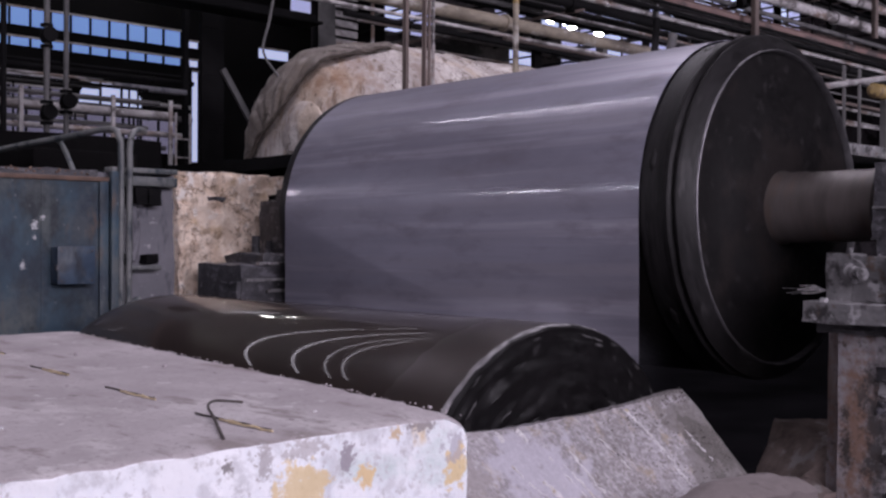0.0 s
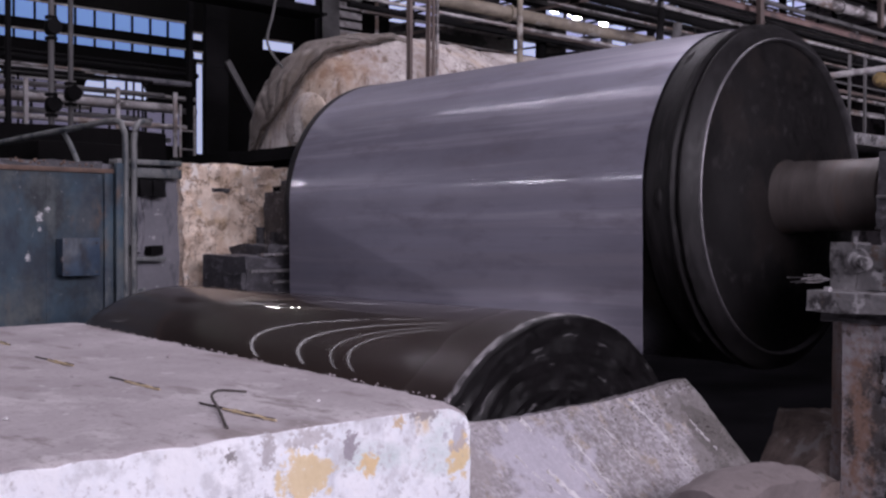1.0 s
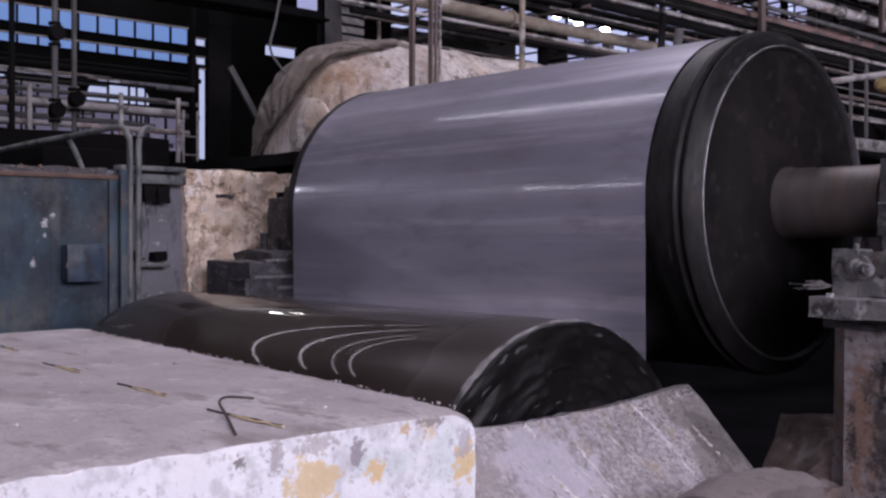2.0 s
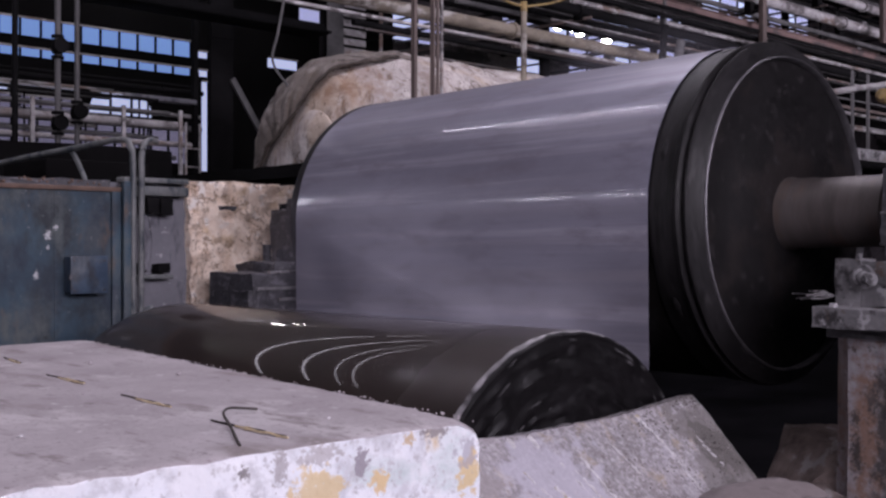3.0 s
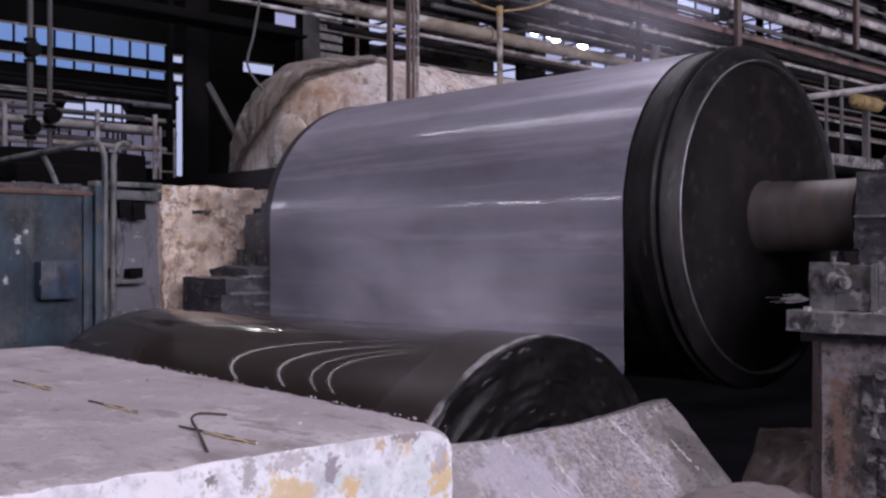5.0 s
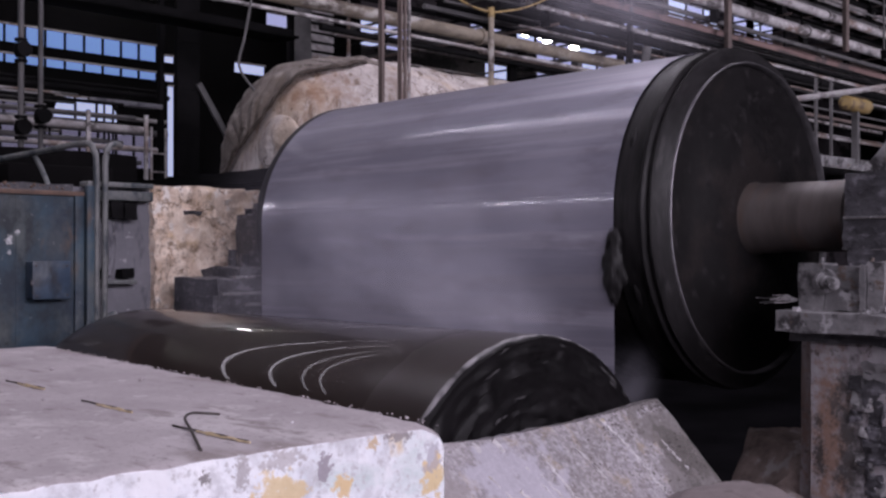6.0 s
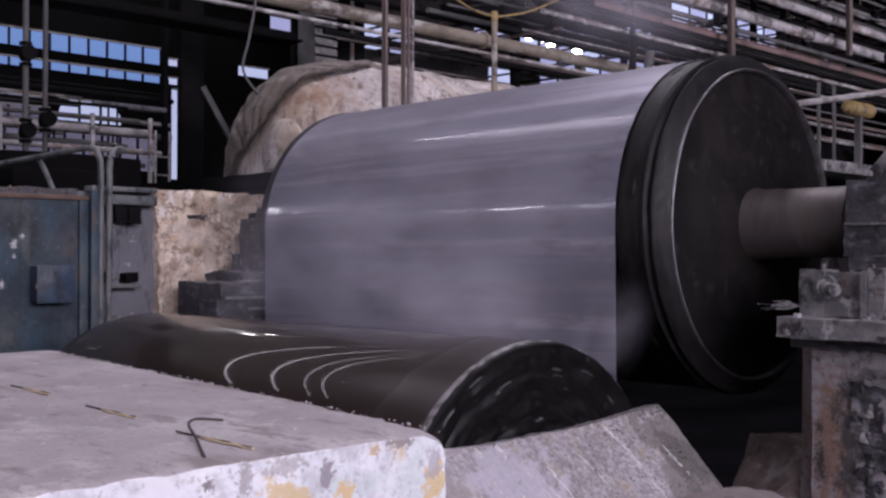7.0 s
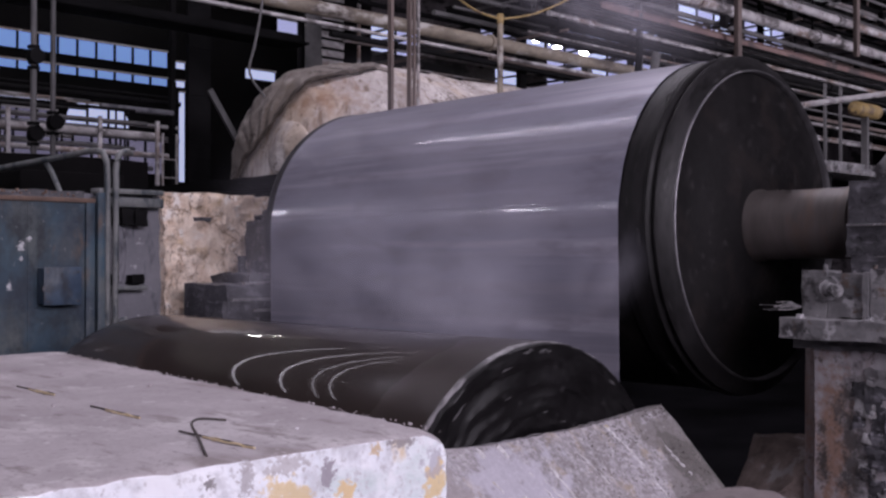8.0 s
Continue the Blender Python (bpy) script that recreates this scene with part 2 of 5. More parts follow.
BLUE = surf("blue_paint", (0.018, 0.042, 0.068), (0.044, 0.080, 0.110), 1.7, (0.45, 0.75), 0.0, 0.3, 22.0, distance=0.006, blur=0.10,
            stains=(((0.085, 0.097, 0.102), 1.7, 0.64, (1, 1, 0.8)), ((0.018, 0.030, 0.050), 2.6, 0.58, (1, 1, 0.5)), ((0.10, 0.065, 0.045), 5.0, 0.72, (1, 1, 0.4)), ((0.020, 0.026, 0.034), 2.2, 0.60, (1, 1, 0.6)), ((0.075, 0.09, 0.095), 4.0, 0.66, (1, 1, 0.6)), ((0.30, 0.31, 0.32), 16.0, 0.80, (1, 1, 0.6))),
            spots=(((0.50, 0.50, 0.52), (-2.497, 4.5, 2.688), (0.022, 0.2, 0.030), 1.0), ((0.46, 0.46, 0.48), (-2.44, 4.5, 2.745), (0.018, 0.2, 0.016), 1.0), ((0.44, 0.44, 0.46), (-2.50, 4.5, 2.60), (0.012, 0.2, 0.016), 0.9), ((0.50, 0.50, 0.52), (-2.586, 4.5, 2.398), (0.016, 0.2, 0.026), 1.0),
                   # the last two dark spots paint the junction box's shadow below and beside it
                   ((0.10, 0.115, 0.12), (-2.46, 4.5, 2.96), (0.12, 0.2, 0.07), 0.45, 1.6), ((0.105, 0.115, 0.115), (-2.64, 4.5, 2.06), (0.16, 0.2, 0.13), 0.45, 1.6), ((0.095, 0.105, 0.107), (-2.15, 4.5, 2.68), (0.11, 0.2, 0.13), 0.4, 1.6), ((0.014, 0.024, 0.036), (-2.22, 4.5, 2.16), (0.13, 0.2, 0.09), 0.9, 1.6), ((0.016, 0.026, 0.04), (-2.45, 4.5, 2.38), (0.10, 0.2, 0.10), 0.8, 1.6)))
BOXBLUE = surf("box_blue", (0.022, 0.040, 0.072), (0.050, 0.080, 0.125), 6.0, (0.4, 0.65), 0.0, 0.15, 30.0, blur=0.2, stains=(((0.014, 0.020, 0.032), 5.0, 0.60, (1.4, 1, 0.6)), ((0.085, 0.10, 0.12), 9.0, 0.72, (1, 1, 0.6)), ((0.036, 0.036, 0.042), 12.0, 0.68, (1, 1, 1)),))
RUST = surf("rusty_steel", (0.09, 0.06, 0.05), (0.19, 0.12, 0.09), 6.0, (0.7, 0.95), 0.0, 0.5, 40.0, distance=0.006)
TUBE = surf("grey_tube", (0.10, 0.11, 0.115), (0.20, 0.20, 0.20), 6.0, (0.45, 0.7), 0.2, 0.2, 40.0, stains=(((0.05, 0.06, 0.07), 8.0, 0.6, (1, 1, 0.3)),))
PANEL = surf("grey_panel", (0.12, 0.12, 0.14), (0.19, 0.185, 0.21), 2.2, (0.6, 0.85), 0.0, 0.2, 30.0, stains=(((0.07, 0.07, 0.085), 3.0, 0.58, (1.6, 1, 0.5)), ((0.40, 0.39, 0.40), 14.0, 0.73, (1, 1, 1))))
PLASTER = surf("crumbled_insulation", (0.64, 0.485, 0.375), (0.88, 0.765, 0.66), 7.0, (0.85, 1.0), 0.0, 1.0, 34.0, distance=0.04, cracks=(((0.26, 0.18, 0.13), 6.0, 0.022, (1, 1, 1)), ((0.36, 0.26, 0.19), 11.0, 0.03, (1, 1, 1))),
               stains=(((0.62, 0.47, 0.33), 4.0, 0.62, (1, 1, 1)), ((0.44, 0.34, 0.26), 7.0, 0.70, (1, 1, 1)), ((0.20, 0.15, 0.115), 5.0, 0.82, (1.6, 1.6, 0.7)), ((0.84, 0.78, 0.73), 6.0, 0.64, (1, 1, 1))))
LAGGING = surf("stained_lagging", (0.36, 0.315, 0.30), (0.56, 0.52, 0.50), 2.0, (0.8, 0.95), 0.0, 0.9, 14.0, distance=0.05, blur=0.09,
               stains=(((0.47, 0.39, 0.32), 1.3, 0.62, (1, 1, 0.6)), ((0.27, 0.20, 0.16), 1.9, 0.70, (1.6, 1.6, 0.5)), ((0.62, 0.585, 0.565), 2.8, 0.64, (1, 1, 0.6)), ((0.20, 0.155, 0.125), 3.4, 0.66, (2.2, 2.2, 0.22)), ((0.10, 0.075, 0.06), 6.0, 0.78, (1.6, 2, 0.3))),
               cracks=(((0.11, 0.085, 0.07), 1.6, 0.012, (1, 1, 0.7)), ((0.16, 0.125, 0.105), 3.2, 0.010, (1.4, 1.2, 0.5))),
               # the last spot paints the shaded strip of lagging behind the posts
               spots=(((0.25, 0.155, 0.10), (0.85, 0.22, 1.05), (0.40, 0.40, 0.30), 0.9, 1.8), ((0.20, 0.115, 0.075), (0.80, 0.15, 0.98), (0.13, 0.2, 0.10), 0.7, 1.6), ((0.27, 0.215, 0.185), (1.3, 1.45, 1.2), (0.4, 0.17, 0.6), 0.75, 1.2)))
# the thin dark lines put the shade of creases into the cloth's colour
TARP = surf("grey_cloth", (0.135, 0.115, 0.102), (0.24, 0.212, 0.195), 1.6, (0.8, 0.95), 0.0, 0.8, 8.0, distance=0.06, blur=0.12, stains=(((0.15, 0.122, 0.10), 1.8, 0.60, (1, 1, 0.5)), ((0.33, 0.30, 0.28), 2.6, 0.66, (1, 1, 0.5)), ((0.06, 0.048, 0.04), 3.0, 0.66, (1.8, 1.2, 0.4))),
            cracks=(((0.045, 0.036, 0.03), 1.5, 0.02, (1, 1, 0.6)),))
FOLD_SHADE = surf("shaded_fold", (0.03, 0.024, 0.02), (0.10, 0.082, 0.07), 4.0, (0.8, 0.95), 0.0, 0.5, 20.0)
LEDGE = surf("dusty_ledge", (0.13, 0.108, 0.108), (0.22, 0.187, 0.19), 3.0, (0.75, 0.95), 0.0, 0.5, 50.0, stains=(((0.12, 0.10, 0.10), 9.0, 0.68, (1, 1, 1)),))
GREASE = surf("greasy_iron", (0.024, 0.023, 0.027), (0.068, 0.065, 0.075), 6.0, (0.35, 0.7), 0.0, 0.9, 22.0, distance=0.03, stains=(((0.12, 0.114, 0.132), 7.0, 0.62, (1, 1, 2)), ((0.19, 0.18, 0.20), 15.0, 0.74, (1, 1, 1)),))
IRON = surf("grey_iron", (0.11, 0.107, 0.113), (0.25, 0.24, 0.25), 5.0, (0.5, 0.8), 0.1, 0.9, 34.0, distance=0.014, stains=(((0.035, 0.032, 0.035), 6.0, 0.58, (1, 1, 1)), ((0.36, 0.35, 0.365), 13.0, 0.66, (1, 1, 1)), ((0.12, 0.085, 0.07), 9.0, 0.68, (1, 1, 1))))
POSTRUST = surf("pedestal_paint", (0.26, 0.238, 0.255), (0.43, 0.40, 0.43), 2.4, (0.5, 0.8), 0.05, 0.6, 30.0, distance=0.010, blur=0.12,
                stains=(((0.19, 0.125, 0.098), 1.6, 0.60, (2.0, 2.4, 0.35)), ((0.45, 0.43, 0.46), 4.0, 0.64, (1, 1.2, 0.7)), ((0.11, 0.095, 0.095), 7.0, 0.72, (1.4, 1.6, 0.3)), ((0.0854, 0.06344, 0.0549), 22.0, 0.70, (1, 1, 1))),
                spots=(((0.26, 0.15, 0.105), (-0.62, -0.76, 1.66), (0.3, 0.07, 0.40), 0.85, 1.2), ((0.27, 0.13, 0.075), (-0.62, -0.56, 1.60), (0.08, 0.06, 0.30), 0.7, 1.2), ((0.0366, 0.03294, 0.03172), (-0.62, -0.70, 1.57), (0.1, 0.03, 0.09), 0.9, 1.2), ((0.0488, 0.04392, 0.04148), (-0.62, -0.695, 1.75), (0.1, 0.02, 0.03), 0.9, 1.2), ((0.0366, 0.03294, 0.03172), (-0.62, -0.86, 1.6), (0.1, 0.06, 0.4), 0.85, 1.2), ((0.061, 0.0549, 0.05368), (-0.62, -0.78, 1.85), (0.1, 0.03, 0.06), 0.8, 1.2)))
DARK = surf("near_black_steel", (0.002, 0.002, 0.0023), (0.008, 0.0075, 0.0085), 1.5, (0.7, 0.95), 0.0, 0.3, 20.0, spec=0.12)
NEAR_BLACK = surf("near_black_matte", (0.002, 0.002, 0.0022), (0.006, 0.0056, 0.006), 0.5, (0.85, 1.0), 0.0, 0.3, 8.0, spec=0.05)
# near-black colour carries the shade below the drum
FLOOR = surf("shaded_floor", (0.003, 0.003, 0.0036), (0.008, 0.0074, 0.009), 0.9, (0.85, 1.0), 0.0, 0.5, 16.0, spec=0.02)
BEAM = surf("brown_beam", (0.085, 0.065, 0.060), (0.15, 0.115, 0.105), 2.0, (0.65, 0.9), 0.0, 0.2, 20.0)
PIPE_L = surf("pale_pipe", (0.26, 0.245, 0.25), (0.46, 0.44, 0.45), 2.0, (0.5, 0.8), 0.1, 0.3, 20.0, blur=0.10, stains=(((0.20, 0.145, 0.12), 2.0, 0.58, (0.4, 1, 1)), ((0.10, 0.09, 0.09), 3.0, 0.60, (0.5, 1, 1)), ((0.56, 0.54, 0.55), 6.0, 0.66, (0.6, 1, 1))))
PIPE_Y = surf("ochre_pipe", (0.175, 0.147, 0.115), (0.31, 0.27, 0.215), 1.6, (0.55, 0.8), 0.0, 0.3, 20.0, blur=0.10, stains=(((0.075, 0.06, 0.052), 1.6, 0.56, (0.4, 1, 1)), ((0.40, 0.38, 0.36), 4.0, 0.64, (0.5, 1, 1))))
PIPE_R = surf("red_brown_beam", (0.115, 0.07, 0.065), (0.19, 0.125, 0.115), 1.5, (0.6, 0.85), 0.0, 0.3, 20.0, stains=(((0.06, 0.045, 0.045), 3.0, 0.58, (0.5, 1, 1)),))
PIPE_D = surf("dark_pipe", (0.06, 0.058, 0.06), (0.13, 0.125, 0.13), 2.0, (0.5, 0.8), 0.1, 0.2, 20.0)
YELLOW = surf("yellow_paint", (0.22, 0.15, 0.055), (0.34, 0.245, 0.10), 4.0, (0.5, 0.8), 0.0, 0.2, 30.0, stains=(((0.13, 0.09, 0.055), 6.0, 0.58, (1, 1, 1)),))
STRAW = surf("straw", (0.46, 0.35, 0.20), (0.72, 0.60, 0.42), 30.0, (0.6, 0.8), 0.0, 0.1, 90.0)
WIRE = surf("black_wire", (0.03, 0.025, 0.024), (0.07, 0.055, 0.05), 30.0, (0.6, 0.8), 0.2, 0.2, 90.0)
LAMP = glow("lamp_glass", (1.0, 0.98, 0.95), 70.0)
PANE = glass("dusty_pane", (0.80, 0.86, 1.0))
SKYGLOW = glow("sky_outside", (0.36, 0.54, 1.0), 0.52)
# tint puts the steam in front of the right-hand windows into the glass
HAZY = glass("haze_tinted_pane", (0.56, 0.56, 0.72))
# darkened glass that dims the two openings added in the left bay
DIM = glass("dim_pane", (0.20, 0.18, 0.22))
EDGE = surf("glinting_rubber_edge", (0.07, 0.066, 0.07), (0.30, 0.285, 0.30), 14.0, (0.4, 0.7), 0.0, 0.6, 50.0, distance=0.01, stains=(((0.02, 0.018, 0.02), 9.0, 0.54, (1, 1, 1)),))
MORTAR = surf("pale_mortar", (0.46, 0.44, 0.46), (0.68, 0.66, 0.68), 12.0, (0.8, 0.95), 0.0, 0.8, 50.0, distance=0.01, stains=(((0.40, 0.34, 0.24), 14.0, 0.66, (1, 1, 1)),))
GLINT = surf("rubber_glint", (0.02, 0.019, 0.02), (0.10, 0.095, 0.10), 20.0, (0.3, 0.55), 0.0, 0.6, 40.0, distance=0.01)
GRIT = surf("dark_grit", (0.06, 0.054, 0.052), (0.36, 0.33, 0.32), 9.0, (0.8, 1.0), 0.0, 0.8, 40.0)
SKYWHITE = glow("bright_sky_outside", (0.78, 0.78, 1.0), 0.72)
# lighter copy of the far wall, with the haze among the pipes in its colour
HAZED = surf("hazed_wall", (0.030, 0.026, 0.029), (0.075, 0.066, 0.074), 0.8, (0.85, 1.0), 0.0, 0.3, 6.0, spec=0.1, stains=(((0.012, 0.011, 0.012), 0.9, 0.56, (1, 1, 1.5)),))


def steam(name):
    """Thin steam: mostly clear, thickest in the middle of its body, with soft drifts."""
    m = bpy.data.materials.new(name)
    m.use_nodes = True
    t, n = m.node_tree, m.node_tree.nodes
    n.remove(n["Principled BSDF"])
    co, ln = n.new("ShaderNodeTexCoord"), n.new("ShaderNodeVectorMath")
    flat = n.new("ShaderNodeVectorMath")
    flat.operation, flat.inputs[1].default_value = "MULTIPLY", (1, 0, 1)
    ln.operation = "LENGTH"
    t.links.new(co.outputs["Object"], flat.inputs[0])
    t.links.new(flat.outputs["Vector"], ln.inputs[0])
    fall, drift, mul = n.new("ShaderNodeMapRange"), n.new("ShaderNodeTexNoise"), n.new("ShaderNodeMath")
    fall.interpolation_type = "SMOOTHERSTEP"
    for k, v in (("From Min", 0.98), ("From Max", 0.0), ("To Min", 0.0), ("To Max", 0.20)):
        fall.inputs[k].default_value = v
    drift.inputs["Scale"].default_value, drift.inputs["Detail"].default_value = 1.1, 3
    t.links.new(co.outputs["Object"], drift.inputs["Vector"])
    t.links.new(ln.outputs["Value"], fall.inputs["Value"])
    mul.operation = "MULTIPLY"
    t.links.new(fall.outputs[0], mul.inputs[0])
    sharp = n.new("ShaderNodeMapRange")
    sharp.inputs["From Min"].default_value, sharp.inputs["From Max"].default_value = 0.28, 0.78
    t.links.new(drift.outputs["Fac"], sharp.inputs["Value"])
    t.links.new(sharp.outputs[0], mul.inputs[1])
    clear, white, mix = n.new("ShaderNodeBsdfTransparent"), n.new("ShaderNodeBsdfDiffuse"), n.new("ShaderNodeMixShader")
    white.inputs["Color"].default_value = (0.62, 0.60, 0.70, 1)
    t.links.new(mul.outputs[0], mix.inputs[0])
    t.links.new(clear.outputs[0], mix.inputs[1])
    t.links.new(white.outputs[0], mix.inputs[2])
    t.links.new(mix.outputs[0], n["Material Output"].inputs["Surface"])
    return m


STEAM = steam("steam")


# ---- mesh helpers ----
def mesh_object(name, bm, material, smooth=True):
    bmesh.ops.recalc_face_normals(bm, faces=bm.faces)
    me = bpy.data.meshes.new(name)
    bm.to_mesh(me)
    bm.free()
    me.materials.append(material)
    if smooth:
        me.polygons.foreach_set("use_smooth", [True] * len(me.polygons))
        me.set_sharp_from_angle(angle=radians(38))
    return new(name, me)


def part(name, bm, material, parent, label="", at=None):
    ob = mesh_object(name, bm, material)
    ob.parent = parent
    if at is not None:
        ob.matrix_basis = at
    return tagged(ob, label)


def thing(name, label, category, at=(0, 0, 0), group="", kind=""):
    ob = new(name)
    ob.location = at
    return tagged(ob, label, category, group, kind)


def box(bm, lo, hi, bevel=0.0):
    lo, hi = Vector(lo), Vector(hi)
    vs = bmesh.ops.create_cube(bm, size=1.0, matrix=Matrix.LocRotScale((lo + hi) / 2, None, hi - lo))["verts"]
    if bevel:
        es = list({e for v in vs for e in v.link_edges})
        bmesh.ops.bevel(bm, geom=es, offset=bevel, segments=2, affect="EDGES", profile=0.5)
    return bm


def boxed(lo, hi, bevel=0.0):
    return box(bmesh.new(), lo, hi, bevel)


def rod(bm, a, b, r, sides=12, r2=None):
    a, b = Vector(a), Vector(b)
    d = b - a
    m = Matrix.Translation((a + b) / 2) @ d.to_track_quat("Z", "Y").to_matrix().to_4x4()
    bmesh.ops.create_cone(bm, cap_ends=True, segments=sides, radius1=r, radius2=r if r2 is None else r2, depth=d.length, matrix=m)
    return bm


def rodded(a, b, r, sides=12):
    return rod(bmesh.new(), a, b, r, sides)


def tube(points, r, sides=10):
    """A bent tube that follows the points, rounded by a smooth curve."""
    pts = [Vector(p) for p in points]
    fine = []
    for i in range(len(pts) - 1):
        p0, p1, p2, p3 = pts[max(i - 1, 0)], pts[i], pts[i + 1], pts[min(i + 2, len(pts) - 1)]
        for k in range(5):
            t = k / 5
            fine.append(0.5 * (2 * p1 + (p2 - p0) * t + (2 * p0 - 5 * p1 + 4 * p2 - p3) * t * t + (3 * p1 - p0 - 3 * p2 + p3) * t ** 3))
    fine.append(pts[-1])
    bm = bmesh.new()
    rings = []
    for i, p in enumerate(fine):
        d = (fine[min(i + 1, len(fine) - 1)] - fine[max(i - 1, 0)]).normalized()
        side = d.cross(Vector((0.31, 0.2, 0.93))).normalized()
        up = side.cross(d)
        rings.append([bm.verts.new(p + r * (math.cos(2 * math.pi * k / sides) * side + math.sin(2 * math.pi * k / sides) * up)) for k in range(sides)])
    for a, b in zip(rings, rings[1:]):
        for k in range(sides):
            bm.faces.new((a[k], a[(k + 1) % sides], b[(k + 1) % sides], b[k]))
    bm.faces.new(rings[0])
    bm.faces.new(rings[-1])
    return bm


def lathe(profile, sides=160, wobble=None):
    """A body of revolution about the local y axis; profile rows are (y, radius). wobble(angle, y, radius) gives the radius."""
    bm = bmesh.new()
    rings = []
    for y, r in profile:
        if r < 1e-4:
            rings.append([bm.verts.new((0, y, 0))])
            continue
        row = []
        for k in range(sides):
            a = 2 * math.pi * k / sides
            q = wobble(a, y, r) if wobble else (y, r)
            row.append(bm.verts.new((q[1] * math.cos(a), q[0], q[1] * math.sin(a))))
        rings.append(row)
    for a, b in zip(rings, rings[1:]):
        for k in range(sides):
            j = (k + 1) % sides
            if len(a) == 1:
                bm.faces.new((a[0], b[j], b[k]))
            elif len(b) == 1:
                bm.faces.new((a[k], a[j], b[0]))
            else:
                bm.faces.new((a[k], a[j], b[j], b[k]))
    return bm


def dense(profile, n):
    """The profile with n points between its rows."""
    out = []
    for (y0, r0), (y1, r1) in zip(profile, profile[1:]):
        out += [(y0 + (y1 - y0) * k / n, r0 + (r1 - r0) * k / n) for k in range(n)]
    return out + [profile[-1]]


def rough(bm, amount, scale, seed=0.0):
    for v in bm.verts:
        q = v.co * scale + Vector((seed, seed * 1.7, -seed))
        v.co += Vector((noise.noise(q), noise.noise(q + Vector((19, 3, 7))), noise.noise(q + Vector((5, 31, 11))))) * amount
    return bm


def rocky(lo, hi, amount, scale, cuts=8, seed=0.0):
    """A block with worn, uneven faces."""
    bm = boxed(lo, hi)
    bmesh.ops.subdivide_edges(bm, edges=bm.edges[:], cuts=cuts, use_grid_fill=True)
    return rough(bm, amount, scale, seed)


FLOOR_Z = 0.305
AXIS_Z = 2.8

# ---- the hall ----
floor = tagged(mesh_object("floor", boxed((-18, -16, -0.2), (42, 20, FLOOR_Z)), FLOOR), "workshop floor coloured near-black for the shade under the drum", "floor", kind="structure")
ceiling = mesh_object("ceiling", boxed((-18, -16, 12.3), (42, 20, 12.6)), NEAR_BLACK)
tagged(ceiling, "near-black hall ceiling", "ceiling", kind="structure")
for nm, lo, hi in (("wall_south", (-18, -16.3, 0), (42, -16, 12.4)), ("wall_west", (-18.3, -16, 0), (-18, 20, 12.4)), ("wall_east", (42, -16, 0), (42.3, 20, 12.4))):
    tagged(mesh_object(nm, boxed(lo, hi), NEAR_BLACK), "near-black hall wall", "wall", kind="structure")

# north wall with its openings: rows of (x0, x1, z0, z1)
OPEN = [(-3.0, 6.62, 6.74, 7.08), (6.74, 7.06, 6.76, 6.90), (-3.0, 6.62, 6.34, 6.50), (6.74, 7.06, 6.35, 6.49), (-3.0, 4.05, 5.65, 5.77), (4.28, 5.70, 5.34, 5.78),
        # the first two here are openings added for a dimly lit space behind
        (-3.0, 6.5, 4.40, 5.10), (-3.0, 4.1, 5.16, 5.56), (6.90, 7.06, 4.26, 6.24), (9.55, 10.2, 7.92, 8.28), (8.65, 9.50, 6.76, 6.98), (12.5, 14.2, 7.92, 8.55), (16.6, 17.1, 8.75, 9.3), (17.2, 18.2, 7.45, 8.2),
        (17.4, 19.4, 8.6, 9.5), (19.5, 21.2, 7.5, 9.6), (21.4, 23.6, 8.2, 9.9), (23.8, 26.2, 8.6, 10.2), (26.6, 30.0, 9.6, 11.4), (31.0, 34.0, 10.0, 11.5), (34.2, 36.0, 6.0, 7.2), (32.5, 33.6, 5.2, 6.6)]
xs = sorted({-18.0, 42.0, *[o[0] for o in OPEN], *[o[1] for o in OPEN]})
wall_bm, east_bm = bmesh.new(), bmesh.new()
for a, b in zip(xs, xs[1:]):
    holes = sorted((o[2], o[3]) for o in OPEN if o[0] <= a + 1e-6 and o[1] >= b - 1e-6)
    z = 0.0
    for z0, z1 in holes:
        if z0 > z:
            box(wall_bm if a < 12 else east_bm, (a, 18.0, z), (b, 18.04, z0))
        z = max(z, z1)
    box(wall_bm if a < 12 else east_bm, (a, 18.0, z), (b, 18.04, 12.4))
wall_north = tagged(mesh_object("wall_north", wall_bm, NEAR_BLACK, False), "near-black hall wall with narrow window bands", "wall", kind="structure")
wall_north_2 = tagged(mesh_object("wall_north_2", east_bm, HAZED, False), "hall wall lightened to brown-grey for the haze among the pipes", "wall", kind="structure")
backdrop = tagged(mesh_object("backdrop", boxed((-18, 24.0, 7.0), (10.38, 24.1, 20)), SKYGLOW, False), "blue daylight sky outside the hall", "sky", kind="structure")
backdrop_2 = tagged(mesh_object("backdrop_2", boxed((10.38, 24.0, 0), (60, 24.1, 20)), SKYWHITE, False), "pale daylight sky outside the hall", "sky", kind="structure")
backdrop_3 = tagged(mesh_object("backdrop_3", boxed((-18, 24.0, 0), (10.38, 24.1, 7.0)), SKYWHITE, False), "pale hazy daylight low outside the hall", "sky", kind="structure")


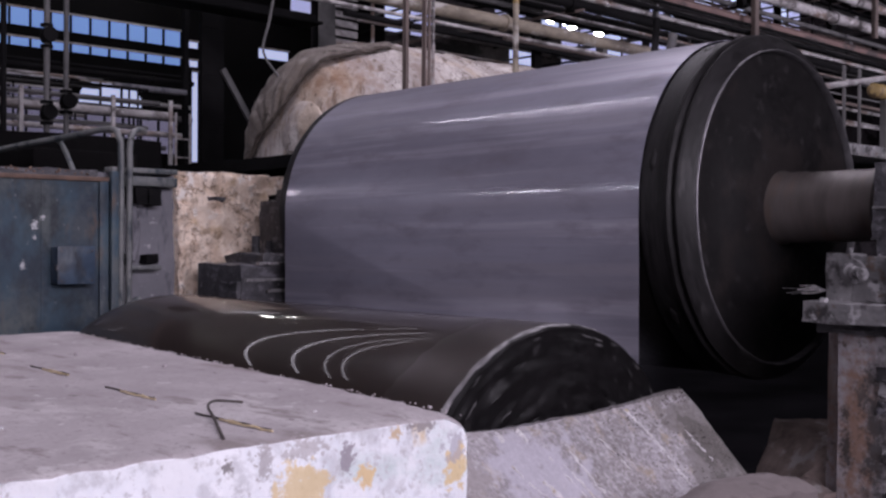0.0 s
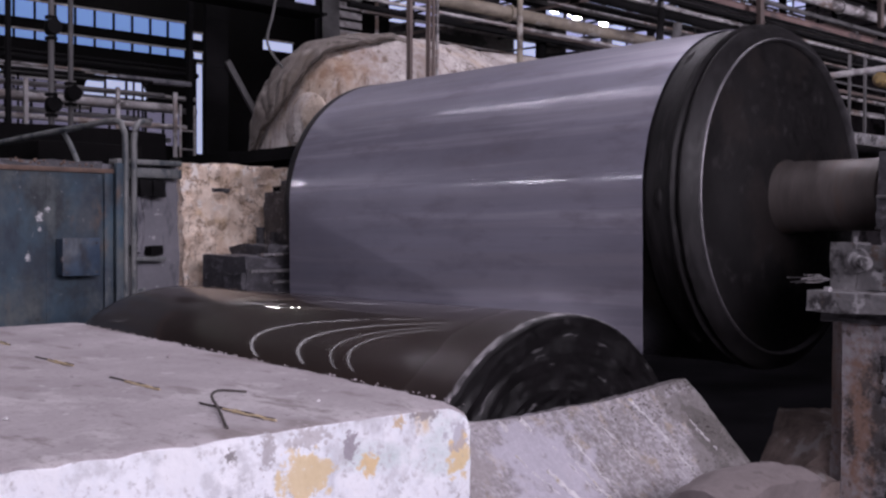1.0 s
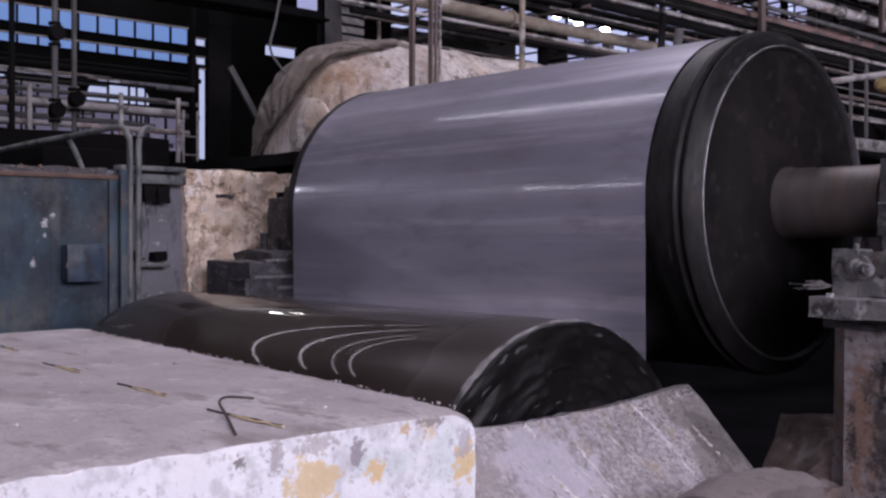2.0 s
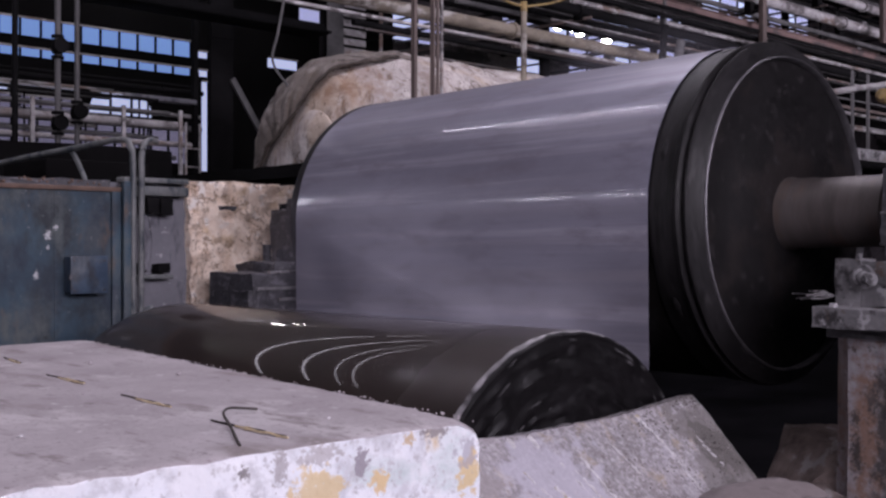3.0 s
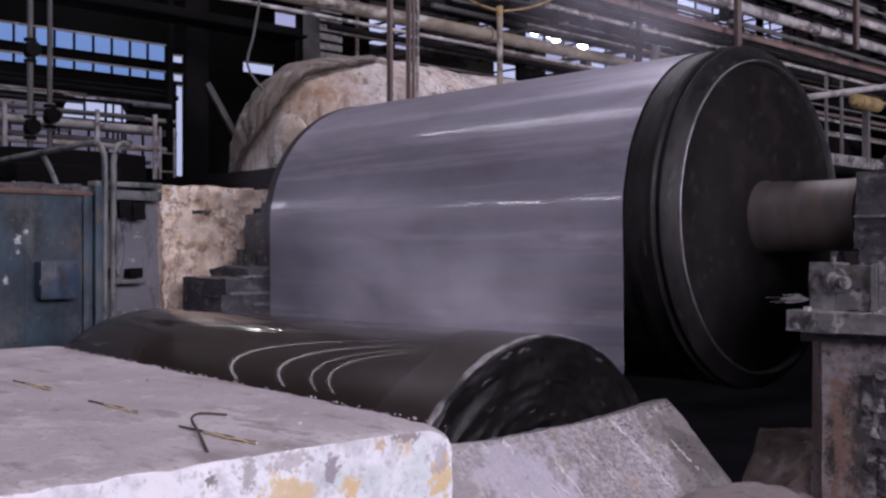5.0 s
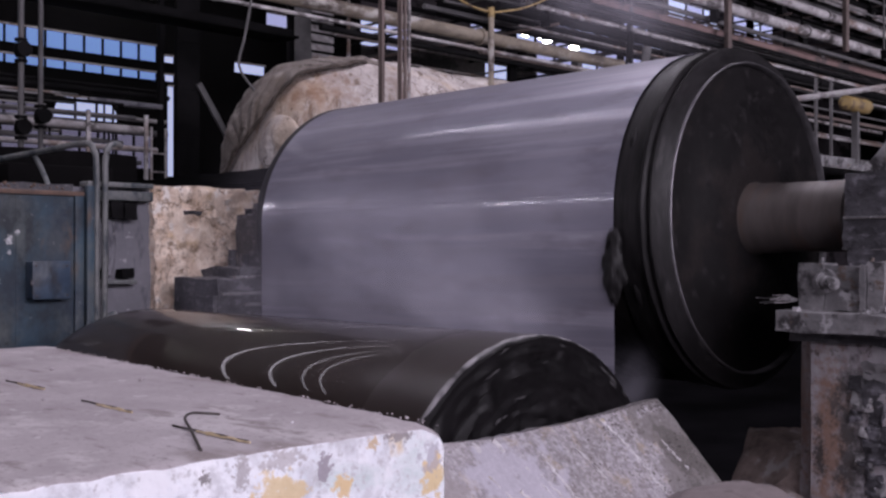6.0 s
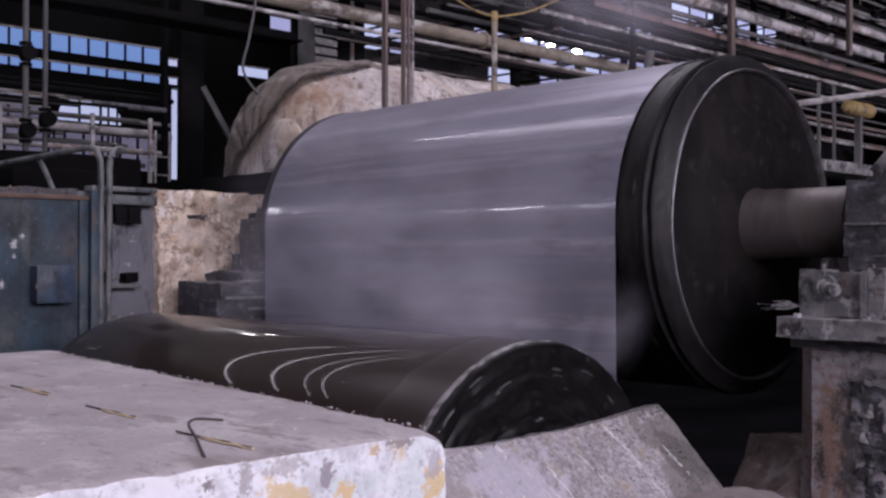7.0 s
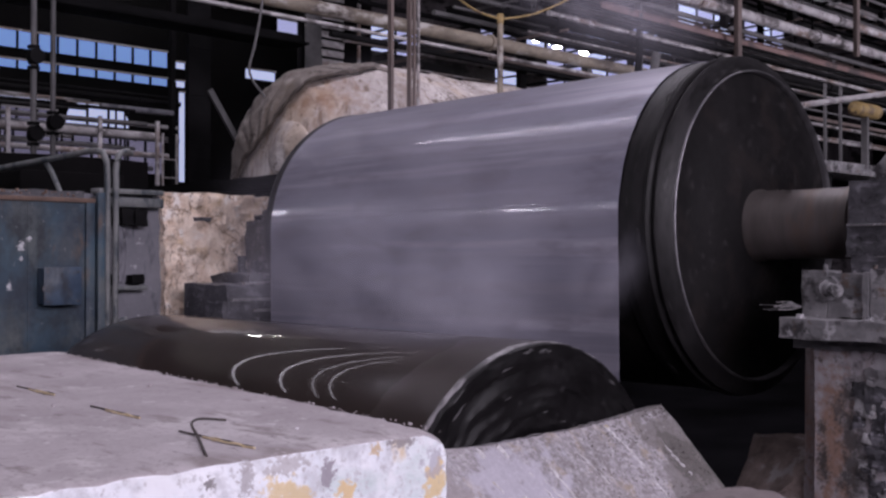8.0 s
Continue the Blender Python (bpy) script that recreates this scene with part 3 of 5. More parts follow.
def spandrel(x0, x1, z1, radius):
    """The wall piece between an arched head and its square opening: a corner with a hollow quarter round."""
    bm, d = bmesh.new(), 1 if x1 > x0 else -1
    arc = [(x0 + d * radius * (1 - math.cos(radians(a))), z1 - radius * (1 - math.sin(radians(a)))) for a in range(0, 91, 10)]
    for y in (-0.03, 0.015):
        bm.faces.new([bm.verts.new((x, y, z)) for x, z in [(x0, z1)] + arc])
    low, high = list(bm.faces)
    n = len(arc) + 1
    for k in range(n):
        bm.faces.new((low.verts[k], low.verts[(k + 1) % n], high.verts[(k + 1) % n], high.verts[k]))
    return bm


for i, (x0, x1, z0, z1) in enumerate(OPEN):
    w = tagged(new("window_%d" % (i + 1)), "dusty factory window in a dark steel frame", "window", "windows of the far wall", "structure")
    w.location = ((x0 + x1) / 2, 18.0, (z0 + z1) / 2)
    hw, hh = (x1 - x0) / 2, (z1 - z0) / 2
    n = max(1, round((x1 - x0) / (0.42 if x0 < 8 else 1.1)))
    for k in range(n):
        a, b = -hw + 2 * hw * k / n, -hw + 2 * hw * (k + 1) / n
        part("pane", boxed((a + 0.012, 0.02, -hh), (b - 0.012, 0.026, hh)), DIM if i in (6, 7) else HAZY if x0 > 9.5 and (k * 7 + i * 3) % 5 < 3 else PANE, w)
        if k:
            part("window_bar", boxed((a - 0.014, -0.02, -hh), (a + 0.014, 0.05, hh)), DARK, w)
    if i == 5:
        part("arch_corner", spandrel(-hw, hw, hh, 0.34), DARK, w)
        part("arch_corner", spandrel(hw, -hw, hh, 0.40), DARK, w)
    part("window_sill", boxed((-hw, -0.04, hh - 0.005), (hw, -0.003, hh + 0.03)), PIPE_L, w, "pale top ledge")


# ---- the big drum ----
TILT = pose(0, 0, AXIS_Z, -0.5)
drum = thing("roller_drum", "large rotating steel drum with black tarred collars", "drum")
drum.matrix_basis = TILT
part("drum_body", lathe([(0.29, 0.3), (0.29, 0.985), (3.5, 0.985), (3.5, 0.3)], 128), FACE, drum)


def collar_wobble(a, y, r):
    k = noise.noise(Vector((math.cos(a) * 1.6, math.sin(a) * 1.6, y * 9)))
    j = noise.noise(Vector((math.cos(a) * 7, math.sin(a) * 7, y * 25)))
    return y + 0.004 * j, r + 0.005 * k + 0.002 * j


collar = part("collar", lathe([(0.30, 0.96), (0.292, 0.992), (0.25, 0.996), (0.17, 0.996), (0.13, 0.999), (0.118, 1.010), (0.104, 1.013), (0.092, 1.004), (0.084, 0.984), (0.072, 0.984), (0.064, 1.0),
                      (0.052, 1.004), (0.038, 0.994), (-0.010, 0.919)], 220, collar_wobble), COLLAR, drum, "black tarred collar ring with ridges")
part("rim", lathe([(-0.009, 0.918), (-0.017, 0.915), (-0.020, 0.910), (-0.016, 0.906), (0.024, 0.900)], 200, lambda a, y, r: (y + 0.003 * noise.noise(Vector((math.cos(a) * 3, math.sin(a) * 3, 1))), r + 0.003 * noise.noise(Vector((math.cos(a) * 2, math.sin(a) * 2, 5))))), RIM, drum, "thin bright worn edge")
part("end_plate", lathe([(0.024, 0.901), (0.020, 0.62), (0.006, 0.60), (0.008, 0.34), (-0.004, 0.31), (-0.008, 0.2), (0.03, 0.19)], 128, lambda a, y, r: (y + 0.006 * noise.noise(Vector((math.cos(a) * r * 4, math.sin(a) * r * 4, 2))), r)),
     FACE, drum, "dark greasy end plate")
part("shaft", lathe([(0.05, 0.215), (-0.02, 0.215), (-0.05, 0.205), (-0.16, 0.205), (-0.175, 0.2), (-0.58, 0.2), (-0.585, 0.212), (-0.625, 0.212), (-0.63, 0.195), (-1.0, 0.19), (-1.0, 0.0)], 72), SHAFT, drum, "dull brown steel shaft")
part("far_collar", lathe([(3.515, 0.95), (3.518, 1.0), (3.56, 1.012), (3.60, 1.0), (3.62, 0.94), (3.62, 0.2), (4.3, 0.19), (4.3, 0)], 160, collar_wobble), COLLAR, drum, "black tarred collar ring")
for k in range(7):
    a, yy = 0.9 * k + 0.2, random.uniform(0.12, 0.26)
    bm = bmesh.new()
    bmesh.ops.create_icosphere(bm, subdivisions=3, radius=1.0)
    for v in bm.verts:
        v.co = Vector((v.co.x * 0.012, v.co.y * random.uniform(0.02, 0.022), v.co.z * 0.06))
    rough(bm, 0.008, 30, k)
    part("tar_clot", bm, COLLAR, collar, at=pose(0, 0, 0, 0, -math.degrees(a), 0) @ pose(0.996, yy, 0))

# the web: wraps over the drum and hangs straight down from its front
web = thing("web_sheet", "smooth grey web wrapped over the drum and hanging down", "sheet")
web.matrix_basis = TILT
bm = bmesh.new()
rows = []
outline = [(-1.005, -1.62 + 1.62 * k / 20) for k in range(20)] + [(-1.005 * math.cos(radians(a)), 1.005 * math.sin(radians(a))) for a in [0.4 * k for k in range(0, 36)] + list(range(15, 216, 3))]
for x, z in outline:
    row = []
    for k in range(49):
        y = 0.288 + 3.224 * k / 48
        e = 1.0 if 0 < k < 48 else 0.0
        q = 0.00015 * noise.noise(Vector((x * 1.2, y * 0.8, z * 1.2))) * e
        # low ridge shaped to catch a highlight line along the drum
        if x < -0.9 and z > -0.05:
            lift = 0.0022 * math.exp(-((z - 0.125 - 0.006 * y) / 0.012) ** 2) * max(0.25, min(1.0, 0.75 + 1.2 * noise.noise(Vector((y * 1.6, 4, 2)))))
            x_out = x - lift
        else:
            x_out = x
        row.append(bm.verts.new((x_out * (1 + q), y + (0.004 * noise.noise(Vector((z * 6, x * 6, k))) if not e else 0), z * (1 + q) if z > 0 else z)))
    rows.append(row)
for a, b in zip(rows, rows[1:]):
    for k in range(48):
        bm.faces.new((a[k], a[k + 1], b[k + 1], b[k]))
bmesh.ops.recalc_face_normals(bm, faces=bm.faces)
sheet = part("web_surface", bm, WEB, web)
sol = sheet.modifiers.new("thickness", "SOLIDIFY")
sol.thickness, sol.offset = 0.003, 0
sheet.modifiers.new("crisp", "EDGE_SPLIT")

# ---- the wet rubber roll in front ----
ROLL_X, ROLL_Z, ROLL_R = -1.968, 1.262, 0.955
roll = thing("rubber_roll", "glossy wet black rubber roll turning against the web", "roll", (ROLL_X, 0, ROLL_Z))
prof = []
for k in range(120):
    y = 0.05 + 3.25 * k / 119
    prof.append((y, ROLL_R - 0.0015 * math.exp(-((y - 1.5) / 0.8) ** 2)))
prof += [(3.42, 0.953), (3.54, 0.945), (3.64, 0.93), (3.72, 0.905), (3.78, 0.87), (3.83, 0.82), (3.87, 0.74), (3.89, 0.6), (3.9, 0.0)]
part("roll_surface", lathe(prof, 320, lambda a, y, r: (y, r + 0.0002 * noise.noise(Vector((math.cos(a) * 1.1, math.sin(a) * 1.1, y * 0.7))) * min(1, (3.9 - y) * 3))), RUBBER, roll)
# pale lip ring put in for the bright glint around the rim
part("glint_edge", lathe([(0.062, 0.9562), (0.05, 0.957), (0.038, 0.953), (0.030, 0.946), (0.036, 0.935)], 240, lambda a, y, r: (y + 0.006 * noise.noise(Vector((math.cos(a) * 9, math.sin(a) * 9, y * 20))), r + 0.004 * noise.noise(Vector((math.cos(a) * 14, math.sin(a) * 14, 3))))),
     EDGE, roll, "edge of the rubber, coloured pale for its rim glint")
ends = [(0.05, 0.952), (0.030, 0.948), (0.018, 0.935)] + [(0.02, 0.92 - 0.016 * k) for k in range(57)] + [(0.02, 0.0)]


def torn(a, y, r):
    p = Vector((math.cos(a) * r, math.sin(a) * r, 0.3))
    ring = Vector((math.cos(a) * 2.2, math.sin(a) * 2.2, r * 16))
    d = noise.fractal(ring, 1.0, 2.0, 4) * 0.022 + abs(noise.noise(p * 2.6)) * 0.04
    edge = min(1.0, max(0.0, (0.95 - r) * 14))
    return y + d * edge * 0.9 - 0.015 * edge, r + (0.006 * noise.noise(p * 14) if r > 0.9 else 0)


part("torn_end", lathe(ends, 260, torn), RUBBER_END, roll, "rough torn black rubber end")
# short pale arcs added as the glints of the torn end
random.seed(31)
for k in range(46):
    a0, r0, da = random.uniform(0, 2 * math.pi), 0.925 - 0.5 * random.random() ** 2.2, random.uniform(0.03, 0.12)
    arc = []
    for h in range(5):
        a, r = a0 + da * h / 4, r0 + 0.012 * noise.noise(Vector((h * 0.6, k, 0)))
        arc.append((math.cos(a) * r, torn(a, 0.02, r)[0] - 0.002, math.sin(a) * r))
    part("glint_arc", rough(tube(arc, random.uniform(0.003, 0.007), 6), 0.004, 40, k), GLINT, roll, "pale raised arc put in for a glint on the torn end")

# ---- lump of tar that rides down on the drum ----
bm = bmesh.new()
bmesh.ops.create_icosphere(bm, subdivisions=4, radius=1.0)
for v in bm.verts:
    v.co = Vector((v.co.x * 0.036, v.co.y * 0.080, v.co.z * 0.21))
rough(rough(bm, 0.034, 9, 4.0), 0.012, 34, 2.0)
lump = mesh_object("tar_lump", bm, COLLAR)
tagged(lump, "ragged black lump of tar stuck on the drum collar", "tar lump")

# ---- concrete slab in front ----
slab = thing("concrete_slab", "worn grey concrete slab with a whitewashed front", "slab")
TOP = 2.063
A, B, Cc, D = Vector((-3.40, -0.79)), Vector((-2.975, 2.87)), Vector((-8.2, 2.62)), Vector((-8.2, -0.79))


def slab_xy(u, v):
    return (A * (1 - v) + B * v) * (1 - u) + (D * (1 - v) + Cc * v) * u


def slab_grid():
    us = [0.0, 0.003, 0.006, 0.010, 0.015] + [0.02 + 0.98 * (k / 110) ** 1.3 for k in range(111)]
    vs = [0.0, 0.003, 0.006, 0.010, 0.016] + [0.022 + 0.955 * k / 150 for k in range(151)] + [0.985, 0.991, 0.996, 1.0]
    return us, vs


us, vs = slab_grid()
bm = bmesh.new()
grid = []
for u in us:
    row = []
    for v in vs:
        p = slab_xy(u, v)
        d_edge = min(u * 4.8, v * 3.6, (1 - v) * 3.6)
        chip = noise.fractal(Vector((p.x * 9, p.y * 9, 3)), 1.0, 2.0, 4)
        drop = (0.008 if v * 3.6 < min(u * 4.8, 0.2) else 0.024) * math.exp(-d_edge / 0.022) * (1 + 0.9 * chip)
        drop += 0.04 * math.exp(-(u * 4.8 + v * 3.6) / 0.09) * (1 + 0.5 * chip)
        z = TOP - drop + 0.004 * noise.noise(Vector((p.x * 1.7, p.y * 1.7, 0))) + 0.0025 * noise.noise(Vector((p.x * 9, p.y * 9, 5)))
        side = math.exp(-u * 4.8 / 0.012)
        push = 0.012 * chip * side + 0.01 * side * noise.noise(Vector((p.y * 2.5, 0, 9)))
        front = math.exp(-v * 3.6 / 0.012)
        row.append(bm.verts.new((p.x + push, p.y + 0.004 * front * noise.fractal(Vector((p.x * 11, 1, 2)), 1.0, 2.0, 4), z)))
    grid.append(row)
paint = bmesh.new()
for a, b in zip(grid, grid[1:]):
    for k in range(len(vs) - 1):
        bm.faces.new((a[k], a[k + 1], b[k + 1], b[k]))


def skirt(bm, line, depth, steps, amount, out):
    prev = [bm.verts.new(c) for c in line]
    for s in range(1, steps + 1):
        z = depth * (s / steps) ** 1.6
        cur = []
        for c in line:
            k = noise.fractal(Vector((c[0] * 5, c[1] * 5, z * 5 + 4)), 1.0, 2.0, 4)
            cur.append(bm.verts.new((c[0] + out[0] * amount * k, c[1] + out[1] * amount * k, max(FLOOR_Z, c[2] - z))))
        for i in range(len(line) - 1):
            bm.faces.new((prev[i], prev[i + 1], cur[i + 1], cur[i]))
        prev = cur


side_line = [v.co.copy() for v in grid[0]]
skirt(bm, side_line, TOP - FLOOR_Z, 14, 0.02, (1, 0))
skirt(bm, [row[-1].co.copy() for row in grid], TOP - FLOOR_Z, 6, 0.02, (0, 1))
front_line = [row[0].co.copy() for row in grid]
part("slab_top", bm, CONCRETE, slab, "grey dusty concrete top")
skirt(paint, front_line, TOP - FLOOR_Z, 60, 0.011, (0, -1))
bmesh.ops.remove_doubles(paint, verts=paint.verts, dist=0.0004)
part("painted_front", paint, WHITE, slab, "whitewashed front with yellow and grey scabs")
# crumbs along the far edge of the slab
bm = bmesh.new()
for k in range(230):
    v = random.random()
    p = slab_xy(random.random() ** 3 * 0.02, v)
    r = random.uniform(0.0015, 0.005)
    bmesh.ops.create_icosphere(bm, subdivisions=1, radius=r, matrix=pose(p.x, p.y, TOP - 0.010 + r * 0.3, k * 31, k * 17, 0))
crumbs = tagged(mesh_object("concrete_crumbs", rough(bm, 0.004, 90), CONCRETE, False), "pale concrete crumbs along the slab edge", "crumbs", kind="stuff")

# bits lying on the slab
hook = tagged(mesh_object("bent_wire", tube([(-4.235, -0.70, TOP + 0.004), (-4.10, -0.44, TOP + 0.012), (-4.035, -0.30, TOP + 0.022), (-3.985, -0.235, TOP + 0.026), (-3.93, -0.20, TOP + 0.022), (-3.85, -0.21, TOP + 0.010)], 0.0044, 8), WIRE),
              "bent black wire hook lying on the concrete slab", "wire")
for k, (p, q) in enumerate((((-3.768, 2.097), (-3.812, 1.787)), ((-3.923, 1.254), (-3.929, 0.871)), ((-3.99, 0.46), (-4.0, 0.07)), ((-4.06, -0.27), (-4.06, -0.69)))):
    st = thing("straw_strip", "thin split straw strip on the concrete slab", "straw", group="straw strips on the slab")
    p, q = Vector((*p, TOP + 0.004)), Vector((*q, TOP + 0.004))
    # the first strand is a dark one for the straw's shadow
    for n, (u0, u1, off, rr, m, lab) in enumerate(((0.0, 0.95, 0.0, 0.0036, WIRE, "dark strand put in as the straw's shadow"), (0.35, 1.0, -0.008, 0.0034, STRAW, "pale straw strand"), (0.5, 0.9, -0.015, 0.0022, STRAW, "pale straw strand"), (0.25, 0.7, 0.006, 0.002, STRAW, "pale straw strand"))):
        pts = []
        for h in range(7):
            u = u0 + (u1 - u0) * h / 6
            pts.append(p.lerp(q, u) + Vector((off + 0.006 * noise.noise(Vector((u * 9, k, n))), 0, 0.0035 * noise.noise(Vector((u * 7, k + 5, n))))))
        part("strand", tube(pts, rr, 6), m, st, lab)
for k, (x, y) in enumerate(((-3.76, -0.48), (-4.61, -0.14), (-3.58, 1.56), (-4.08, 0.58), (-4.7, 0.4), (-3.5, 0.9), (-4.3, 1.4), (-3.9, -0.55))):
    bm = bmesh.new()
    bmesh.ops.create_icosphere(bm, subdivisions=2, radius=0.006 + 0.003 * (k % 3))
    for v in bm.verts:
        v.co.z *= 0.5
    ch = mesh_object("stone_chip", rough(bm, 0.006, 60, k), MORTAR if k < 2 else CONCRETE)
    ch.location = (x, y, TOP + 0.003)
    tagged(ch, "small pale stone chip on the concrete slab", "stone chip", "chips on the slab")

# ---- sloping chute beside the end of the roll ----
chute = thing("concrete_chute", "scraped grey concrete chute with a hollowed top edge", "chute")
bm = bmesh.new()
rows = []
for i in range(61):
    u = i / 60
    x = -3.05 + 1.885 * u
    top = 1.815 + 0.105 * ((u - 0.47) / 0.53) ** 2 * (0.45 if u < 0.47 else 0.5)
    row = []
    for k in range(41):
        s = 1.15 * (k / 40)
        px, py, pz = x, -0.1 - s * 0.99, top - s
        q = Vector((px * 3, py * 3, pz * 3))
        d = 0.010 * noise.fractal(q * 2, 1.0, 2.0, 4)
        edge = math.exp(-s / 0.015)
        row.append(bm.verts.new((px + (0.006 * noise.noise(q * 5) if i == 60 else 0), py - 0.7 * d, pz + 0.7 * d - edge * 0.008 * (1 + noise.noise(q * 6)))))
    rows.append(row)
for a, b in zip(rows, rows[1:]):
    for k in range(40):
        bm.faces.new((a[k], a[k + 1], b[k + 1], b[k]))
back = [[bm.verts.new((r[0].co.x, -0.02, r[0].co.z - 0.012)) for r in rows], [bm.verts.new((r[0].co.x, -0.02, FLOOR_Z)) for r in rows]]
for k in range(60):
    bm.faces.new((rows[k][0], rows[k + 1][0], back[0][k + 1], back[0][k]))
    bm.faces.new((back[0][k], back[0][k + 1], back[1][k + 1], back[1][k]))
foot = [bm.verts.new((r[-1].co.x, r[-1].co.y, FLOOR_Z)) for r in rows]
for k in range(60):
    bm.faces.new((rows[k][-1], rows[k + 1][-1], foot[k + 1], foot[k]))
for r, b0, b1, f in ((rows[0], back[0][0], back[1][0], foot[0]), (rows[-1], back[0][-1], back[1][-1], foot[-1])):
    bm.faces.new([*r, f, b1, b0])
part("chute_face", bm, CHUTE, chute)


def on_chute(x, s):
    u = (x + 3.05) / 1.885
    top = 1.815 + 0.105 * ((u - 0.47) / 0.53) ** 2 * (0.45 if u < 0.47 else 0.5)
    return Vector((x, -0.1 - s * 0.99, top - s))


for k, (x0, x1, s0, s1, w) in enumerate(((-1.66, -1.60, 0.02, 0.20, 0.014), (-1.60, -1.585, 0.22, 0.40, 0.009), (-2.22, -2.12, 0.03, 0.36, 0.010), (-2.30, -2.15, 0.10, 0.42, 0.008), (-2.55, -2.53, 0.015, 0.05, 0.020), (-2.42, -2.40, 0.015, 0.06, 0.018), (-1.36, -1.33, 0.14, 0.30, 0.009), (-2.45, -2.36, 0.2, 0.34, 0.016), (-2.38, -2.18, 0.05, 0.40, 0.005), (-1.95, -1.80, 0.10, 0.46, 0.005), (-2.62, -2.45, 0.08, 0.30, 0.006), (-1.30, -1.27, 0.02, 0.10, 0.010))):
    pts = []
    for h in range(9):
        q = h / 8
        pts.append(on_chute(x0 + (x1 - x0) * q + 0.014 * noise.noise(Vector((q * 6, k * 2.7, 0))), s0 + (s1 - s0) * q) + Vector((0, 0.003, -0.004)))
    part("mortar_streak", rough(tube(pts, w * 0.7, 7), 0.011, 45, k), MORTAR, chute, "pale mortar streak")
bm = bmesh.new()
for k in range(1500):
    x = -1.17 - abs(random.gauss(0, 0.30)) - 0.008
    q = on_chute(max(x, -2.9), abs(random.gauss(0, 0.34)))
    r = random.uniform(0.0015, 0.005)
    bmesh.ops.create_icosphere(bm, subdivisions=1, radius=r, matrix=Matrix.Translation(q))
tagged(part("grit_crust", rough(bm, 0.003, 80), GRIT, chute, "dark gritty crust"), kind="stuff")

bm = rocky((-2.38, -1.12, FLOOR_Z), (-1.74, -0.84, 1.66), 0.02, 3.0, 22, 2.0)
for v in bm.verts:
    q = Vector(((v.co.x + 2.04) / 0.38, (v.co.y + 0.98) / 0.14))
    if v.co.z > 1.4:
        v.co.z -= 0.085 * max(0.0, q.length - 0.55) ** 1.5
ledge = tagged(mesh_object("concrete_ledge", rough(rough(bm, 0.014, 8), 0.007, 26), LEDGE), "low grey concrete ledge at the foot of the chute", "ledge")

for k, (lo, hi, rz, sd) in enumerate((((-0.22, -0.25, FLOOR_Z), (0.45, 0.2, 1.565), 14, 1.0), ((-0.3, -0.2, FLOOR_Z), (0.2, 0.25, 1.36), -20, 5.0), ((-0.25, -0.2, FLOOR_Z), (0.3, 0.2, 1.22), 40, 8.0))):
    bm = rocky(lo, hi, 0.06, 3.2, 12, sd)
    for v in bm.verts:
        if v.co.z > 0.7:
            v.co.z -= max(0.0, v.co.y - v.co.x + 0.12) * 0.85
    rb = mesh_object("rubble_block", rough(bm, 0.02, 16), RUBBLE)
    rb.matrix_basis = pose(*((-0.36, -0.28, 0), (-0.72, -0.42, 0), (-0.6, 0.05, 0))[k], 0, 0, rz)
    tagged(rb, "broken brown rubble block beside the chute", "rubble block", "rubble by the pedestal")

# ---- bearing pedestal ----
ped = thing("bearing_pedestal", "rusty steel bearing pedestal with a grey flange plate", "pedestal")
bm = boxed((-0.62, -1.45, FLOOR_Z), (0.32, -0.555, 2.165))
bmesh.ops.bevel(bm, geom=[e for e in bm.edges if abs(e.verts[0].co.z - e.verts[1].co.z) > 0.5], offset=0.10, segments=6, affect="EDGES")
bmesh.ops.subdivide_edges(bm, edges=[e for e in bm.edges if e.calc_length() > 0.3], cuts=16, use_grid_fill=True)
part("column", rough(rough(bm, 0.012, 4.0, 3.0), 0.004, 20), POSTRUST, ped, "rust-streaked painted steel column")
flange = part("flange_plate", rough(rocky((-0.785, -1.5, 2.207), (0.60, -0.55, 2.305), 0.010, 9, 14, 1.0), 0.005, 30), IRON, ped, "thick grey flange plate")
part("collar_strip", rocky((-0.66, -1.47, 2.150), (0.36, -0.56, 2.209), 0.012, 12, 10, 6.0), GREASE, ped)
part("bracket", rough(rocky((-0.57, -0.70, 2.303), (-0.40, -0.565, 2.545), 0.006, 14, 5, 2.0), 0.003, 50), IRON, ped, "grey iron bracket block")
part("bracket", rough(rocky((-0.56, -0.90, 2.303), (-0.30, -0.70, 2.53), 0.012, 12, 7, 3.0), 0.004, 50), IRON, ped, "grey iron bracket block")
part("bracket", rough(rocky((-0.60, -1.02, 2.303), (-0.30, -0.94, 2.55), 0.010, 12, 6, 8.0), 0.004, 50), IRON, ped, "grey iron bracket block")
part("rib", rocky((-0.61, -0.935, 2.303), (-0.35, -0.905, 2.54), 0.005, 20, 4, 1.0), IRON, ped)
washer = part("washer", rodded((-0.555, -0.715, 2.455), (-0.60, -0.715, 2.455), 0.062, 18), IRON, ped, "round grey washer")
part("pin", rod(rod(bmesh.new(), (-0.60, -0.72, 2.455), (-0.66, -0.80, 2.445), 0.032, 12), (-0.60, -0.72, 2.455), (-0.58, -0.70, 2.455), 0.045, 12), IRON, washer, "grey iron pin")
for y in (-0.60, -0.86):
    part("stud", rodded((-0.50, y - 0.06, 2.53), (-0.50, y - 0.06, 2.575), 0.012, 8), IRON, ped)
